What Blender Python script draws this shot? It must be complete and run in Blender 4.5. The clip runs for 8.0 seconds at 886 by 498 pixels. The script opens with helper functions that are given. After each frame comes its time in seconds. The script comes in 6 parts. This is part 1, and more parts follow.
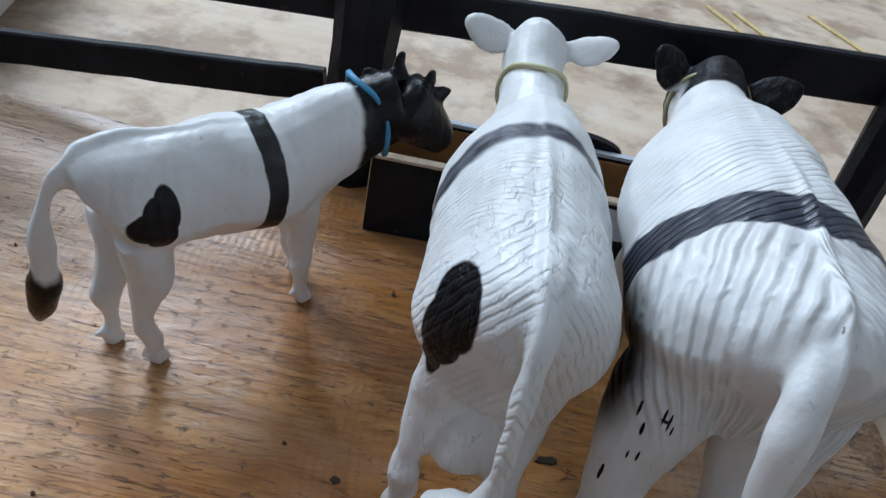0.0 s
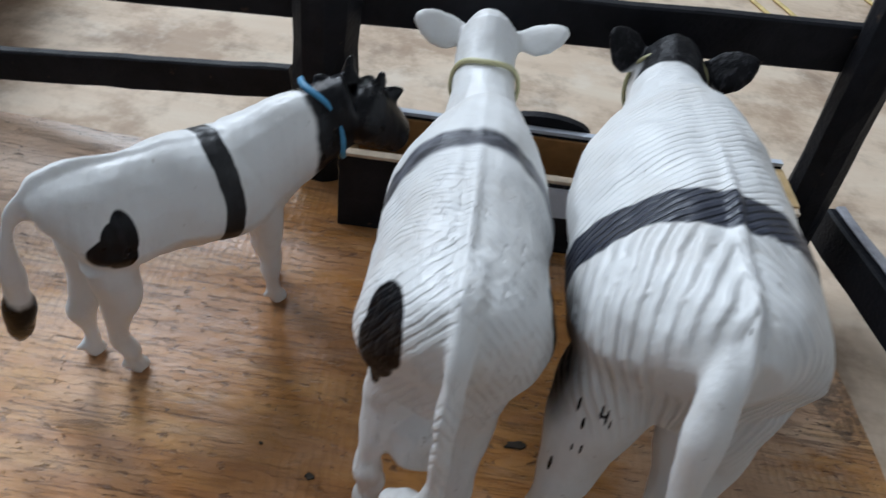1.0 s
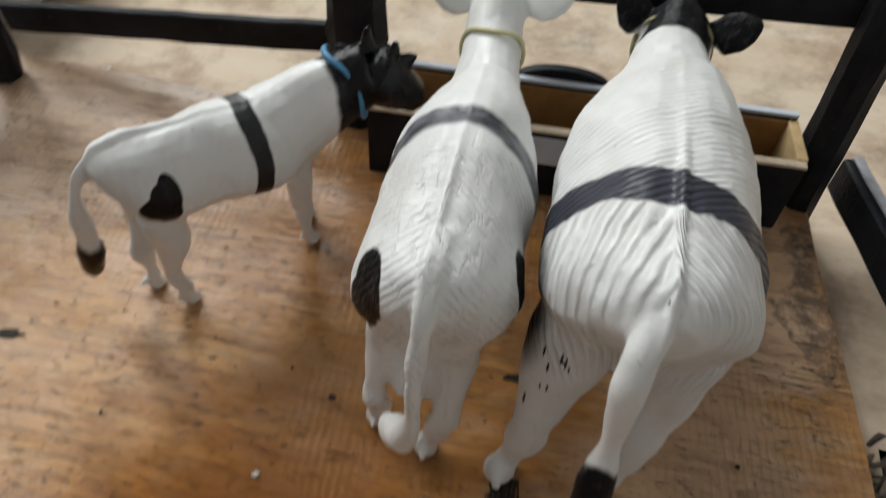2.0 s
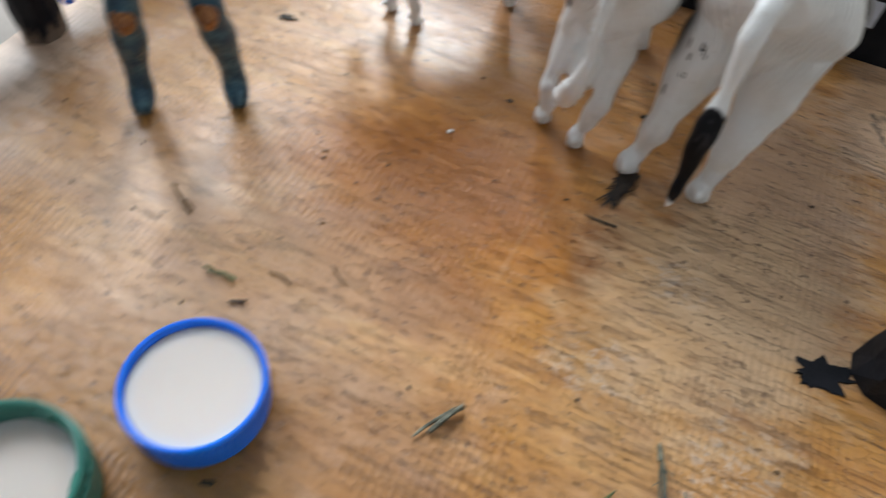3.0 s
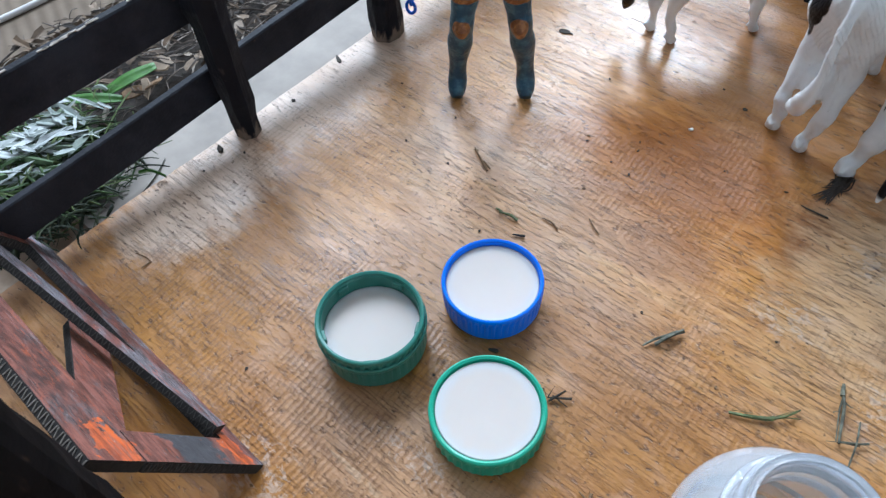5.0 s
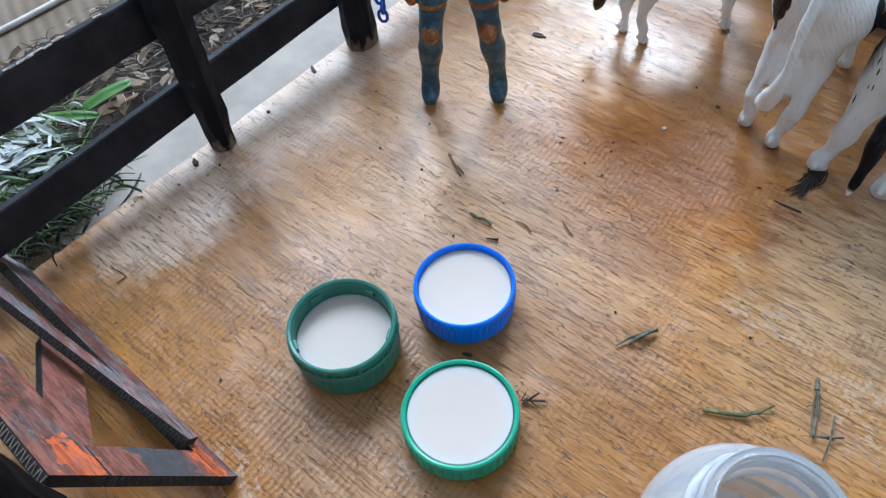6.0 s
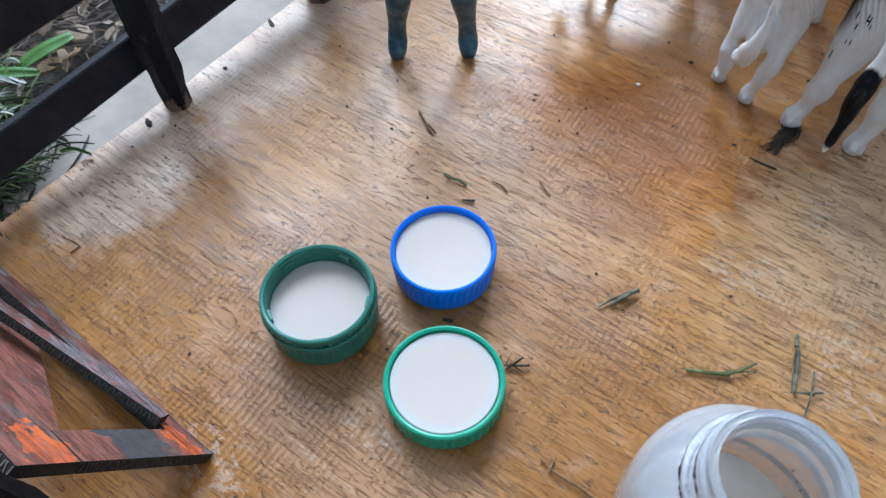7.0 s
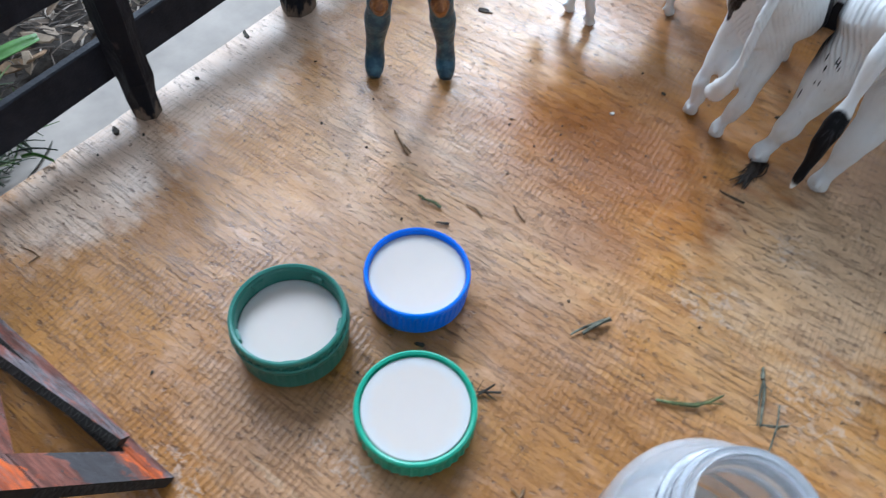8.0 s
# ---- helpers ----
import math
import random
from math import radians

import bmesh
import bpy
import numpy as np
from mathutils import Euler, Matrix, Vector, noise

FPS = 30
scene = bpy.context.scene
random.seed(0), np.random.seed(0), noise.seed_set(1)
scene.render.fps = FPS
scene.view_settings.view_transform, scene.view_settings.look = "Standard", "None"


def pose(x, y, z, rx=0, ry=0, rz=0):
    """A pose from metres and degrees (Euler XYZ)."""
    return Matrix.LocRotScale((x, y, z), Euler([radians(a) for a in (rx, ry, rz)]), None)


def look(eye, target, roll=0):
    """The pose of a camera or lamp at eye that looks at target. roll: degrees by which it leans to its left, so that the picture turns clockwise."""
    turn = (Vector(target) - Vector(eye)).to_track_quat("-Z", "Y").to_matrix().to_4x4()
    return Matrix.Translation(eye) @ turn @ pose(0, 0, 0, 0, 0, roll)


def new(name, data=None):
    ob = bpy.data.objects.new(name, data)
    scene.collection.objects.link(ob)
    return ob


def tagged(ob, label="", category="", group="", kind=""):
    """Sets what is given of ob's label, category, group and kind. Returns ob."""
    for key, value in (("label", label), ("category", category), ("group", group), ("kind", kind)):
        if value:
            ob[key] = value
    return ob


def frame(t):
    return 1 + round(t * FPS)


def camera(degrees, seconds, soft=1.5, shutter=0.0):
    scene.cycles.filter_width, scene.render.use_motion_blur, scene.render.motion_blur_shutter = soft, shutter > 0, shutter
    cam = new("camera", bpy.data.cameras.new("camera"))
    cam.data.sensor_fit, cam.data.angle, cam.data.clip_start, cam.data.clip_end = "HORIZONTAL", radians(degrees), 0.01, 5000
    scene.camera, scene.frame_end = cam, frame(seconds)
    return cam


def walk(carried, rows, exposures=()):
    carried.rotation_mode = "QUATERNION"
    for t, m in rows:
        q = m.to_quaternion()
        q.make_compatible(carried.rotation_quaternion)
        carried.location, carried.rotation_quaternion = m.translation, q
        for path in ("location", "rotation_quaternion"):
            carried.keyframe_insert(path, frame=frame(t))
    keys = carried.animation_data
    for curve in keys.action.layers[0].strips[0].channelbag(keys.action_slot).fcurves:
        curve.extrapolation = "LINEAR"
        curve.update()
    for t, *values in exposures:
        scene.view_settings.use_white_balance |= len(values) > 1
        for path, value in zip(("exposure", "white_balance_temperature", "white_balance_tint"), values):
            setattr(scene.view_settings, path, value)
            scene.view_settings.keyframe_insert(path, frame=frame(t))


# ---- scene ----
cam = camera(62.8, 8.0, soft=1.25, shutter=0.5)
PATH = [
    (0, (0.0209, 0.0124, 0.1239), (0.0181, 0.1679, -0.0018), 13.2),
    (0.5, (0.0221, 0.0124, 0.1247), (0.0170, 0.1629, -0.0069), 11.6),
    (1, (0.0318, 0.0166, 0.1340), (0.0257, 0.1642, -0.0008), 9.0),
    (1.2, (0.0379, 0.0183, 0.1392), (0.0299, 0.1647, 0.0032), 8.0),
    (2.3, (0.0556, 0.0045, 0.1552), (0.0287, 0.1143, -0.0097), 5.7),
    (2.4, (0.0604, -0.0018, 0.1515), (0.0323, 0.1005, -0.0180), 6.4),
    (2.5, (0.0630, -0.0099, 0.1555), (0.0301, 0.0867, -0.0166), 3.8),
    (2.6, (0.0680, -0.0181, 0.1568), (0.0250, 0.0799, -0.0122), 0.6),
    (2.8, (0.0666, -0.0465, 0.1566), (0.0200, 0.0596, -0.0064), 2.8),
    (3, (0.0600, -0.0770, 0.1544), (0.0161, 0.0329, -0.0068), 7.2),
    (3.1, (0.0550, -0.0822, 0.1611), (0.0101, 0.0272, -0.0002), 8.9),
    (3.3, (0.0544, -0.0937, 0.1670), (-0.0019, 0.0183, 0.0113), 6.3),
    (3.5, (0.0649, -0.1075, 0.1706), (-0.0001, -0.0034, 0.0127), 2.1),
    (3.8, (0.0654, -0.1145, 0.1862), (-0.0095, -0.0312, 0.0205), -7.4),
    (4, (0.0672, -0.1229, 0.1924), (-0.0162, -0.0424, 0.0294), -9.6),
    (4.5, (0.0704, -0.1392, 0.1922), (-0.0169, -0.0592, 0.0310), -6.1),
    (4.7, (0.0698, -0.1371, 0.1920), (-0.0171, -0.0537, 0.0324), -4.6),
    (5.8, (0.0797, -0.1267, 0.1955), (-0.0094, -0.0435, 0.0370), -7.6),
    (6, (0.0793, -0.1269, 0.1914), (-0.0098, -0.0426, 0.0334), -7.1),
    (6.5, (0.0781, -0.1215, 0.1901), (-0.0045, -0.0386, 0.0279), -6.1),
    (7, (0.0685, -0.1285, 0.1865), (-0.0039, -0.0424, 0.0211), -2.8),
    (7.4, (0.0582, -0.1352, 0.1825), (-0.0056, -0.0412, 0.0180), 0.8),
    (7.5, (0.0579, -0.1351, 0.1848), (-0.0062, -0.0428, 0.0193), 0.6),
    (8, (0.0627, -0.1287, 0.1868), (-0.0024, -0.0333, 0.0236), 3.8),
]
EXPOSURE = [(0.0, -1.14, 6000, 12), (0.6, -1.24, 6300, 14), (1.2, -1.22, 6500, 14), (2.3, -1.16, 7700, 14), (3.0, -0.58, 6800, 13), (3.6, -0.54, 6300, 12), (4.1, -0.48, 6000, 12), (4.5, -0.40, 5920, 12), (6.0, -0.44, 5880, 12), (8.0, -0.44, 5850, 12)]
walk(cam, [(t, look(eye, target, roll)) for t, eye, target, roll in PATH], EXPOSURE)

# ---- world, sun and large lights ----
world = bpy.data.worlds.new("daylight")
scene.world = world
world.use_nodes = True
wn = world.node_tree.nodes
sky = wn.new("ShaderNodeTexSky")
sky.sky_type = "NISHITA"
sky.sun_disc = False
sky.sun_elevation = radians(42)
sky.sun_rotation = radians(-52)
world.node_tree.links.new(sky.outputs["Color"], wn["Background"].inputs["Color"])
wn["Background"].inputs["Strength"].default_value = 0.12

sun = new("sun", bpy.data.lights.new("sun", "SUN"))
sun.data.energy = 0.5
sun.data.angle = radians(12)
sun.data.color = (1.0, 0.96, 0.9)
sun.matrix_world = look((-2.2, 1.9, 2.6), (0, 0.05, 0))


def window_lamp(name, eye, target, sx, sy, watts):
    ob = new(name, bpy.data.lights.new(name, "AREA"))
    ob.data.shape, ob.data.size, ob.data.size_y = "RECTANGLE", sx, sy
    ob.data.energy = watts
    ob.data.color = (0.77, 0.90, 1.0)
    ob.matrix_world = look(eye, target)
    return ob


window_lamp("window_light_back", (-0.78, 1.565, 1.18), (-0.64, 0.0, 0.63), 0.46, 0.46, 46.0)
window_lamp("window_light_left", (-1.565, 0.94, 1.70), (0.0, 0.25, 0.30), 1.12, 1.26, 84.0)


# ---- materials ----
class Mat:
    """A node material with short ways to add nodes."""

    def __init__(self, name, rough=0.5, metal=0.0, spec=0.5):
        self.m = bpy.data.materials.new(name)
        self.m.use_nodes = True
        self.t = self.m.node_tree
        self.b = self.t.nodes["Principled BSDF"]
        self.b.inputs["Roughness"].default_value = rough
        self.b.inputs["Metallic"].default_value = metal
        self.b.inputs["Specular IOR Level"].default_value = spec
        self.coord = self.t.nodes.new("ShaderNodeTexCoord")
        self.at = self.coord.outputs["Object"]

    def set(self, socket, value):
        if isinstance(value, (int, float)):
            socket.default_value = value
        elif isinstance(value, (tuple, list)):
            socket.default_value = value if len(value) == 3 and socket.type == "VECTOR" else (*value[:3], 1.0)
        else:
            self.t.links.new(value, socket)

    def math(self, op, a, b=0.0, c=0.0, clamp=False):
        n = self.t.nodes.new("ShaderNodeMath")
        n.operation, n.use_clamp = op, clamp
        for s, v in zip(n.inputs, (a, b, c)):
            self.set(s, v)
        return n.outputs[0]

    def vec(self, op, a, b=(0, 0, 0)):
        n = self.t.nodes.new("ShaderNodeVectorMath")
        n.operation = op
        self.set(n.inputs[0], a)
        self.set(n.inputs[1], b)
        return n.outputs["Value"] if op in ("LENGTH", "DOT_PRODUCT", "DISTANCE") else n.outputs["Vector"]

    def split(self, v):
        n = self.t.nodes.new("ShaderNodeSeparateXYZ")
        self.set(n.inputs[0], v)
        return n.outputs

    def join(self, x, y, z):
        n = self.t.nodes.new("ShaderNodeCombineXYZ")
        for s, v in zip(n.inputs, (x, y, z)):
            self.set(s, v)
        return n.outputs[0]

    def noise(self, scale, detail=3.0, rough=0.55, stretch=(1, 1, 1), shift=(0, 0, 0), distort=0.0):
        p = self.vec("ADD", self.vec("MULTIPLY", self.at, stretch), shift)
        n = self.t.nodes.new("ShaderNodeTexNoise")
        self.set(n.inputs["Vector"], p)
        n.inputs["Scale"].default_value, n.inputs["Detail"].default_value = scale, detail
        n.inputs["Roughness"].default_value, n.inputs["Distortion"].default_value = rough, distort
        return n.outputs["Fac"]

    def ramp(self, fac, *stops):
        n = self.t.nodes.new("ShaderNodeValToRGB")
        e = n.color_ramp.elements
        while len(e) < len(stops):
            e.new(0.5)
        for el, (p, c) in zip(e, stops):
            el.position = p
            el.color = (c, c, c, 1) if isinstance(c, (int, float)) else (*c, 1)
        self.set(n.inputs[0], fac)
        return n.outputs["Color"]

    def mix(self, fac, a, b, blend="MIX"):
        n = self.t.nodes.new("ShaderNodeMix")
        n.data_type, n.blend_type = "RGBA", blend
        self.set(n.inputs[0], fac)
        self.set(n.inputs[6], a)
        self.set(n.inputs[7], b)
        return n.outputs[2]

    def step(self, v, lo, hi):
        n = self.t.nodes.new("ShaderNodeMapRange")
        n.interpolation_type = "SMOOTHSTEP"
        self.set(n.inputs["Value"], v)
        n.inputs["From Min"].default_value, n.inputs["From Max"].default_value = lo, hi
        return n.outputs["Result"]

    def blob(self, centre, radii, ragged=0.18, scale=160.0, soft=0.06):
        """1 inside a ragged ellipsoid in the object's own space, 0 outside."""
        d = self.vec("SUBTRACT", self.coord.outputs["Object"], centre)
        d = self.vec("LENGTH", self.vec("DIVIDE", d, radii))
        d = self.math("ADD", d, self.math("MULTIPLY", self.math("SUBTRACT", self.noise(scale, 3), 0.5), ragged * 2))
        return self.step(d, 1.0 + soft, 1.0 - soft)

    def bump(self, height, strength=0.4, distance=0.001):
        n = self.t.nodes.new("ShaderNodeBump")
        n.inputs["Strength"].default_value, n.inputs["Distance"].default_value = strength, distance
        self.set(n.inputs["Height"], height)
        self.t.links.new(n.outputs["Normal"], self.b.inputs["Normal"])

    def colour(self, c):
        self.set(self.b.inputs["Base Color"], c)

    def rough(self, v):
        self.set(self.b.inputs["Roughness"], v)


def varnished_board():
    m = Mat("varnished_plywood", spec=0.18)
    at = m.coord.outputs["Object"]
    turn = m.t.nodes.new("ShaderNodeVectorRotate")
    turn.rotation_type = "Z_AXIS"
    turn.inputs["Angle"].default_value = radians(-2.0)
    m.t.links.new(at, turn.inputs["Vector"])
    m.at = turn.outputs["Vector"]
    xyz = m.split(m.at)
    warp = m.noise(14, 3, 0.5)

    def patch(c, r, rag, scale, stretch, shift, lo, hi):
        d = m.vec("LENGTH", m.vec("DIVIDE", m.vec("SUBTRACT", at, c), r))
        d = m.math("ADD", d, m.math("MULTIPLY", m.math("SUBTRACT", m.noise(scale, 5, 0.66, stretch, shift), 0.5), rag))
        return m.step(d, hi, lo)

    grain = m.noise(20, 6, 0.62, (1, 11, 1), distort=0.6)
    fine = m.noise(110, 5, 0.68, (1, 14, 1), (3, 1, 0), distort=0.3)
    base = m.ramp(grain, (0.26, (0.40, 0.165, 0.040)), (0.44, (0.54, 0.255, 0.070)), (0.58, (0.62, 0.325, 0.105)), (0.78, (0.69, 0.42, 0.165)))
    # amber pools of varnish and pinker, thinly coated stretches
    base = m.mix(m.math("MULTIPLY", m.step(m.noise(13, 5, 0.62, (1, 1.5, 1), (4, 7, 0), 0.6), 0.47, 0.60), 0.60), base, m.mix(grain, (0.44, 0.175, 0.022), (0.62, 0.29, 0.050)))
    base = m.mix(m.math("MULTIPLY", m.step(m.noise(10, 6, 0.66, (1, 1.7, 1), distort=0.7), 0.47, 0.62), 0.55), base, (0.66, 0.425, 0.275))
    base = m.mix(m.math("MULTIPLY", m.step(m.noise(26, 5, 0.64, (1, 1.8, 1), (6, 3, 0), 0.5), 0.54, 0.70), 0.40), base, (0.36, 0.175, 0.085))
    base = m.mix(0.42, base, m.ramp(fine, (0.30, 0.70), (0.50, 1.0), (0.75, 1.14)), "MULTIPLY")
    # the deep brown pool in the middle, its spill, and smaller brown patches elsewhere
    pool = patch((0.008, 0.046, 0), (0.050, 0.044, 1), 1.1, 24, (1, 1.6, 1), (0, 0, 0), 0.45, 1.35)
    base = m.mix(m.math("MULTIPLY", pool, 0.82), base, m.mix(grain, (0.26, 0.074, 0.004), (0.50, 0.185, 0.012)))
    for c, r, k in (((0.012, 0.052, 0), (0.030, 0.024, 1), 0.62), ((0.022, 0.014, 0), (0.016, 0.012, 1), 0.45), ((-0.035, 0.048, 0), (0.030, 0.014, 1), 0.30), ((0.055, 0.054, 0), (0.010, 0.014, 1), 0.75), ((0.054, 0.044, 0), (0.006, 0.012, 1), 0.6),
                    ((-0.085, -0.05, 0), (0.04, 0.03, 1), 0.30), ((0.0, 0.14, 0), (0.06, 0.035, 1), 0.42), ((-0.062, 0.026, 0), (0.022, 0.013, 1), 0.55), ((0.03, 0.09, 0), (0.05, 0.02, 1), 0.25), ((0.03, -0.03, 0), (0.035, 0.022, 1), 0.35)):
        base = m.mix(m.math("MULTIPLY", patch(c, r, 1.5, 38, (1, 2.6, 1), (0, 0, 0), 0.5, 1.3), k), base, (0.22, 0.066, 0.007))
    # amber varnish at the front, darkened further for light falling off there
    base = m.mix(m.math("MULTIPLY", patch((0.05, -0.095, 0), (0.17, 0.078, 1), 1.2, 26, (1, 1.6, 1), (5, 1, 0), 0.5, 1.3), 0.85), base, m.mix(grain, (0.27, 0.095, 0.010), (0.47, 0.21, 0.036)))
    base = m.mix(m.math("MULTIPLY", patch((-0.075, 0.01, 0), (0.030, 0.075, 1), 1.3, 30, (1, 1.6, 1), (8, 1, 0), 0.5, 1.3), 0.5), base, m.mix(grain, (0.40, 0.165, 0.025), (0.62, 0.32, 0.080)))
    base = m.mix(m.math("MULTIPLY", patch((-0.095, -0.095, 0), (0.045, 0.030, 1), 1.1, 30, (1, 1.6, 1), (3, 1, 0), 0.5, 1.3), 0.9), base, m.mix(grain, (0.36, 0.135, 0.010), (0.56, 0.26, 0.040)))
    # bare, worn stretches, some paled further to stand for window sheen
    for c, r, k in (((-0.132, -0.005, 0), (0.026, 0.066, 1), 0.8), ((-0.135, 0.04, 0), (0.018, 0.10, 1), 0.6), ((0.094, 0.080, 0), (0.030, 0.062, 1), 0.50), ((-0.12, 0.16, 0), (0.08, 0.05, 1), 0.6), ((0.115, 0.15, 0), (0.014, 0.035, 1), 0.5),
                    ((-0.02, 0.000, 0), (0.070, 0.028, 1), 0.18), ((-0.117, -0.072, 0), (0.022, 0.034, 1), 0.85), ((0.005, -0.095, 0), (0.05, 0.02, 1), 0.25)):
        base = m.mix(m.math("MULTIPLY", patch(c, r, 1.6, 65, (1, 2.0, 1), (2, 2, 0), 0.6, 1.25), k), base, m.mix(grain, (0.64, 0.46, 0.33), (0.76, 0.62, 0.50)))
    # the pale honey stretch towards the rail post
    for c, r, k in (((0.085, 0.004, 0), (0.034, 0.022, 1), 0.20), ((0.086, 0.046, 0), (0.036, 0.040, 1), 0.66)):
        base = m.mix(m.math("MULTIPLY", patch(c, r, 1.6, 65, (1, 2.0, 1), (2, 2, 0), 0.6, 1.25), k), base, m.mix(grain, (0.64, 0.41, 0.21), (0.76, 0.56, 0.36)))
    # thin dark lines of open grain, broken into lengths
    keep_ = m.math("SUBTRACT", 1.0, m.math("MULTIPLY", pool, 0.45))
    soft_ = m.math("ADD", m.math("MULTIPLY", m.step(m.noise(17, 4, 0.6, (1, 1.6, 1), (1, 9, 0)), 0.36, 0.60), 0.7), 0.3)

    def line(scale, stretch, shift, wide, gap_scale, gap_lo, bend=0.15):
        n = m.math("ABSOLUTE", m.math("SUBTRACT", m.noise(scale, 3, 0.55, (1, stretch, 1), shift, bend), 0.5))
        lengths = m.step(m.noise(gap_scale, 3, 0.6, (1, 6, 1), shift[::-1]), gap_lo, gap_lo + 0.06)
        return m.math("MULTIPLY", m.step(n, wide, wide * 0.35), lengths)

    hair = m.math("MAXIMUM", line(13, 34, (2, 5, 1), 0.017, 34, 0.47), m.math("MULTIPLY", line(26, 32, (7, 1, 3), 0.024, 66, 0.50), 0.9))
    hair = m.math("MAXIMUM", hair, m.math("MULTIPLY", line(70, 22, (4, 6, 2), 0.034, 130, 0.53), 0.7))
    hair = m.math("MULTIPLY", m.math("MULTIPLY", hair, keep_), soft_)
    crack = m.step(m.noise(34, 5, 0.66, (1, 24, 1), (7, 2, 4), 0.2), 0.645, 0.668)
    # small splinter pits, each with a lifted lip on its far side, its lit edge painted pale
    pit_at = m.noise(300, 3, 0.6, (1, 2.8, 1), (3, 8, 0), 0.5)
    lip_at = m.noise(300, 3, 0.6, (1, 2.8, 1), (3, 8.0010, 0), 0.5)
    few = m.math("ADD", m.math("MULTIPLY", m.step(m.noise(30, 4, 0.6, (1, 1.6, 1), (8, 2, 0)), 0.38, 0.56), 0.75), 0.25)
    pit = m.math("MULTIPLY", m.step(pit_at, 0.615, 0.660), few)
    chip = m.math("MULTIPLY", m.math("MULTIPLY", m.step(lip_at, 0.625, 0.670), m.math("SUBTRACT", 1.0, pit)), m.math("MULTIPLY", few, keep_))
    cr = m.math("MAXIMUM", m.math("MULTIPLY", crack, 0.9), pit)
    base = m.mix(m.math("MULTIPLY", chip, 0.34), base, (0.74, 0.56, 0.40))
    base = m.mix(m.math("MULTIPLY", cr, 0.70), base, (0.120, 0.056, 0.032))
    base = m.mix(m.math("MULTIPLY", hair, 0.44), base, (0.130, 0.056, 0.028))
    # soft mottling of pink and brown
    mott = m.noise(60, 4, 0.62, (1, 1.5, 1), (6, 6, 0), 0.6)
    base = m.mix(m.math("MULTIPLY", m.step(mott, 0.52, 0.66), m.math("MULTIPLY", m.math("SUBTRACT", 1.0, pool), 0.22)), base, (0.66, 0.43, 0.30))
    base = m.mix(m.math("MULTIPLY", m.step(mott, 0.46, 0.34), 0.22), base, (0.33, 0.155, 0.075))
    # saw ripple across the grain
    rip = m.math("SINE", m.math("ADD", m.math("ADD", m.math("MULTIPLY", xyz[0], 3100.0), m.math("MULTIPLY", xyz[1], 160.0)), m.math("ADD", m.math("MULTIPLY", warp, 16.0), m.math("MULTIPLY", m.noise(70, 3, 0.6, (1, 4, 1), (2, 9, 0)), 5.0))))
    rmask = m.math("MAXIMUM", m.math("MULTIPLY", m.math("MAXIMUM", m.blob((-0.040, -0.092, 0), (0.052, 0.036, 1), 0.7, 35), m.math("MULTIPLY", m.blob((-0.022, 0.030, 0), (0.030, 0.018, 1), 0.7, 35), 0.7)), 1.0), m.math("MULTIPLY", m.step(m.noise(17, 3, 0.55, shift=(5, 5, 0)), 0.46, 0.60), 0.55))
    rmask = m.math("MULTIPLY", rmask, m.step(m.noise(45, 3, 0.6, (1, 2, 1)), 0.34, 0.54))
    base = m.mix(m.math("MULTIPLY", m.math("MULTIPLY", m.step(m.math("ADD", rip, m.math("MULTIPLY", m.math("SUBTRACT", fine, 0.5), 4.0)), 0.3, 0.9), rmask), 0.34), base, (0.16, 0.066, 0.022))
    for c, r in (((0.066, 0.016, 0), (0.014, 0.011, 1)), ((0.104, 0.006, 0), (0.016, 0.020, 1)), ((0.075, 0.050, 0), (0.010, 0.008, 1)), ((0.010, -0.090, 0), (0.014, 0.006, 1)), ((-0.020, -0.120, 0), (0.014, 0.010, 1))):
        scuff = m.math("MULTIPLY", patch(c, r, 1.4, 90, (1, 1.6, 1), (1, 3, 0), 0.5, 1.2), m.step(m.noise(230, 4, 0.7, (1, 1.5, 1), (2, 6, 0), 0.8), 0.50, 0.60))
        base = m.mix(m.math("MULTIPLY", scuff, 0.38), base, (0.66, 0.60, 0.54))
    # pale scratches where the varnish is scored through
    for c, r, k in (((0.0345, 0.034, 0), (0.0007, 0.018, 1), 0.10), ((0.0370, 0.046, 0), (0.0005, 0.020, 1), 0.08), ((0.0390, 0.031, 0), (0.0050, 0.0010, 1), 0.10), ((0.0025, -0.104, 0), (0.014, 0.0009, 1), 0.35)):
        base = m.mix(m.math("MULTIPLY", m.math("MULTIPLY", m.blob(c, r, 0.8, 120), m.step(m.noise(160, 4, 0.7), 0.36, 0.56)), k), base, (0.66, 0.50, 0.33))
    # dirt specks and the dirty corner
    base = m.mix(m.math("MULTIPLY", m.step(m.noise(420, 2, 0.5), 0.69, 0.75), 0.6), base, (0.07, 0.045, 0.03))
    base = m.mix(m.math("MULTIPLY", m.blob((0.124, 0.150, 0), (0.010, 0.026, 1), 1.5, 45), m.math("MULTIPLY", m.step(m.noise(190, 4, 0.65, shift=(1, 4, 0)), 0.36, 0.60), 0.75)), base, (0.06, 0.045, 0.035))
    m.colour(m.mix(1.0, base, (0.99, 0.937, 0.905), "MULTIPLY"))
    m.rough(m.math("ADD", m.math("MULTIPLY", m.noise(90, 4, 0.65, (1, 5, 1)), 0.36), 0.24))
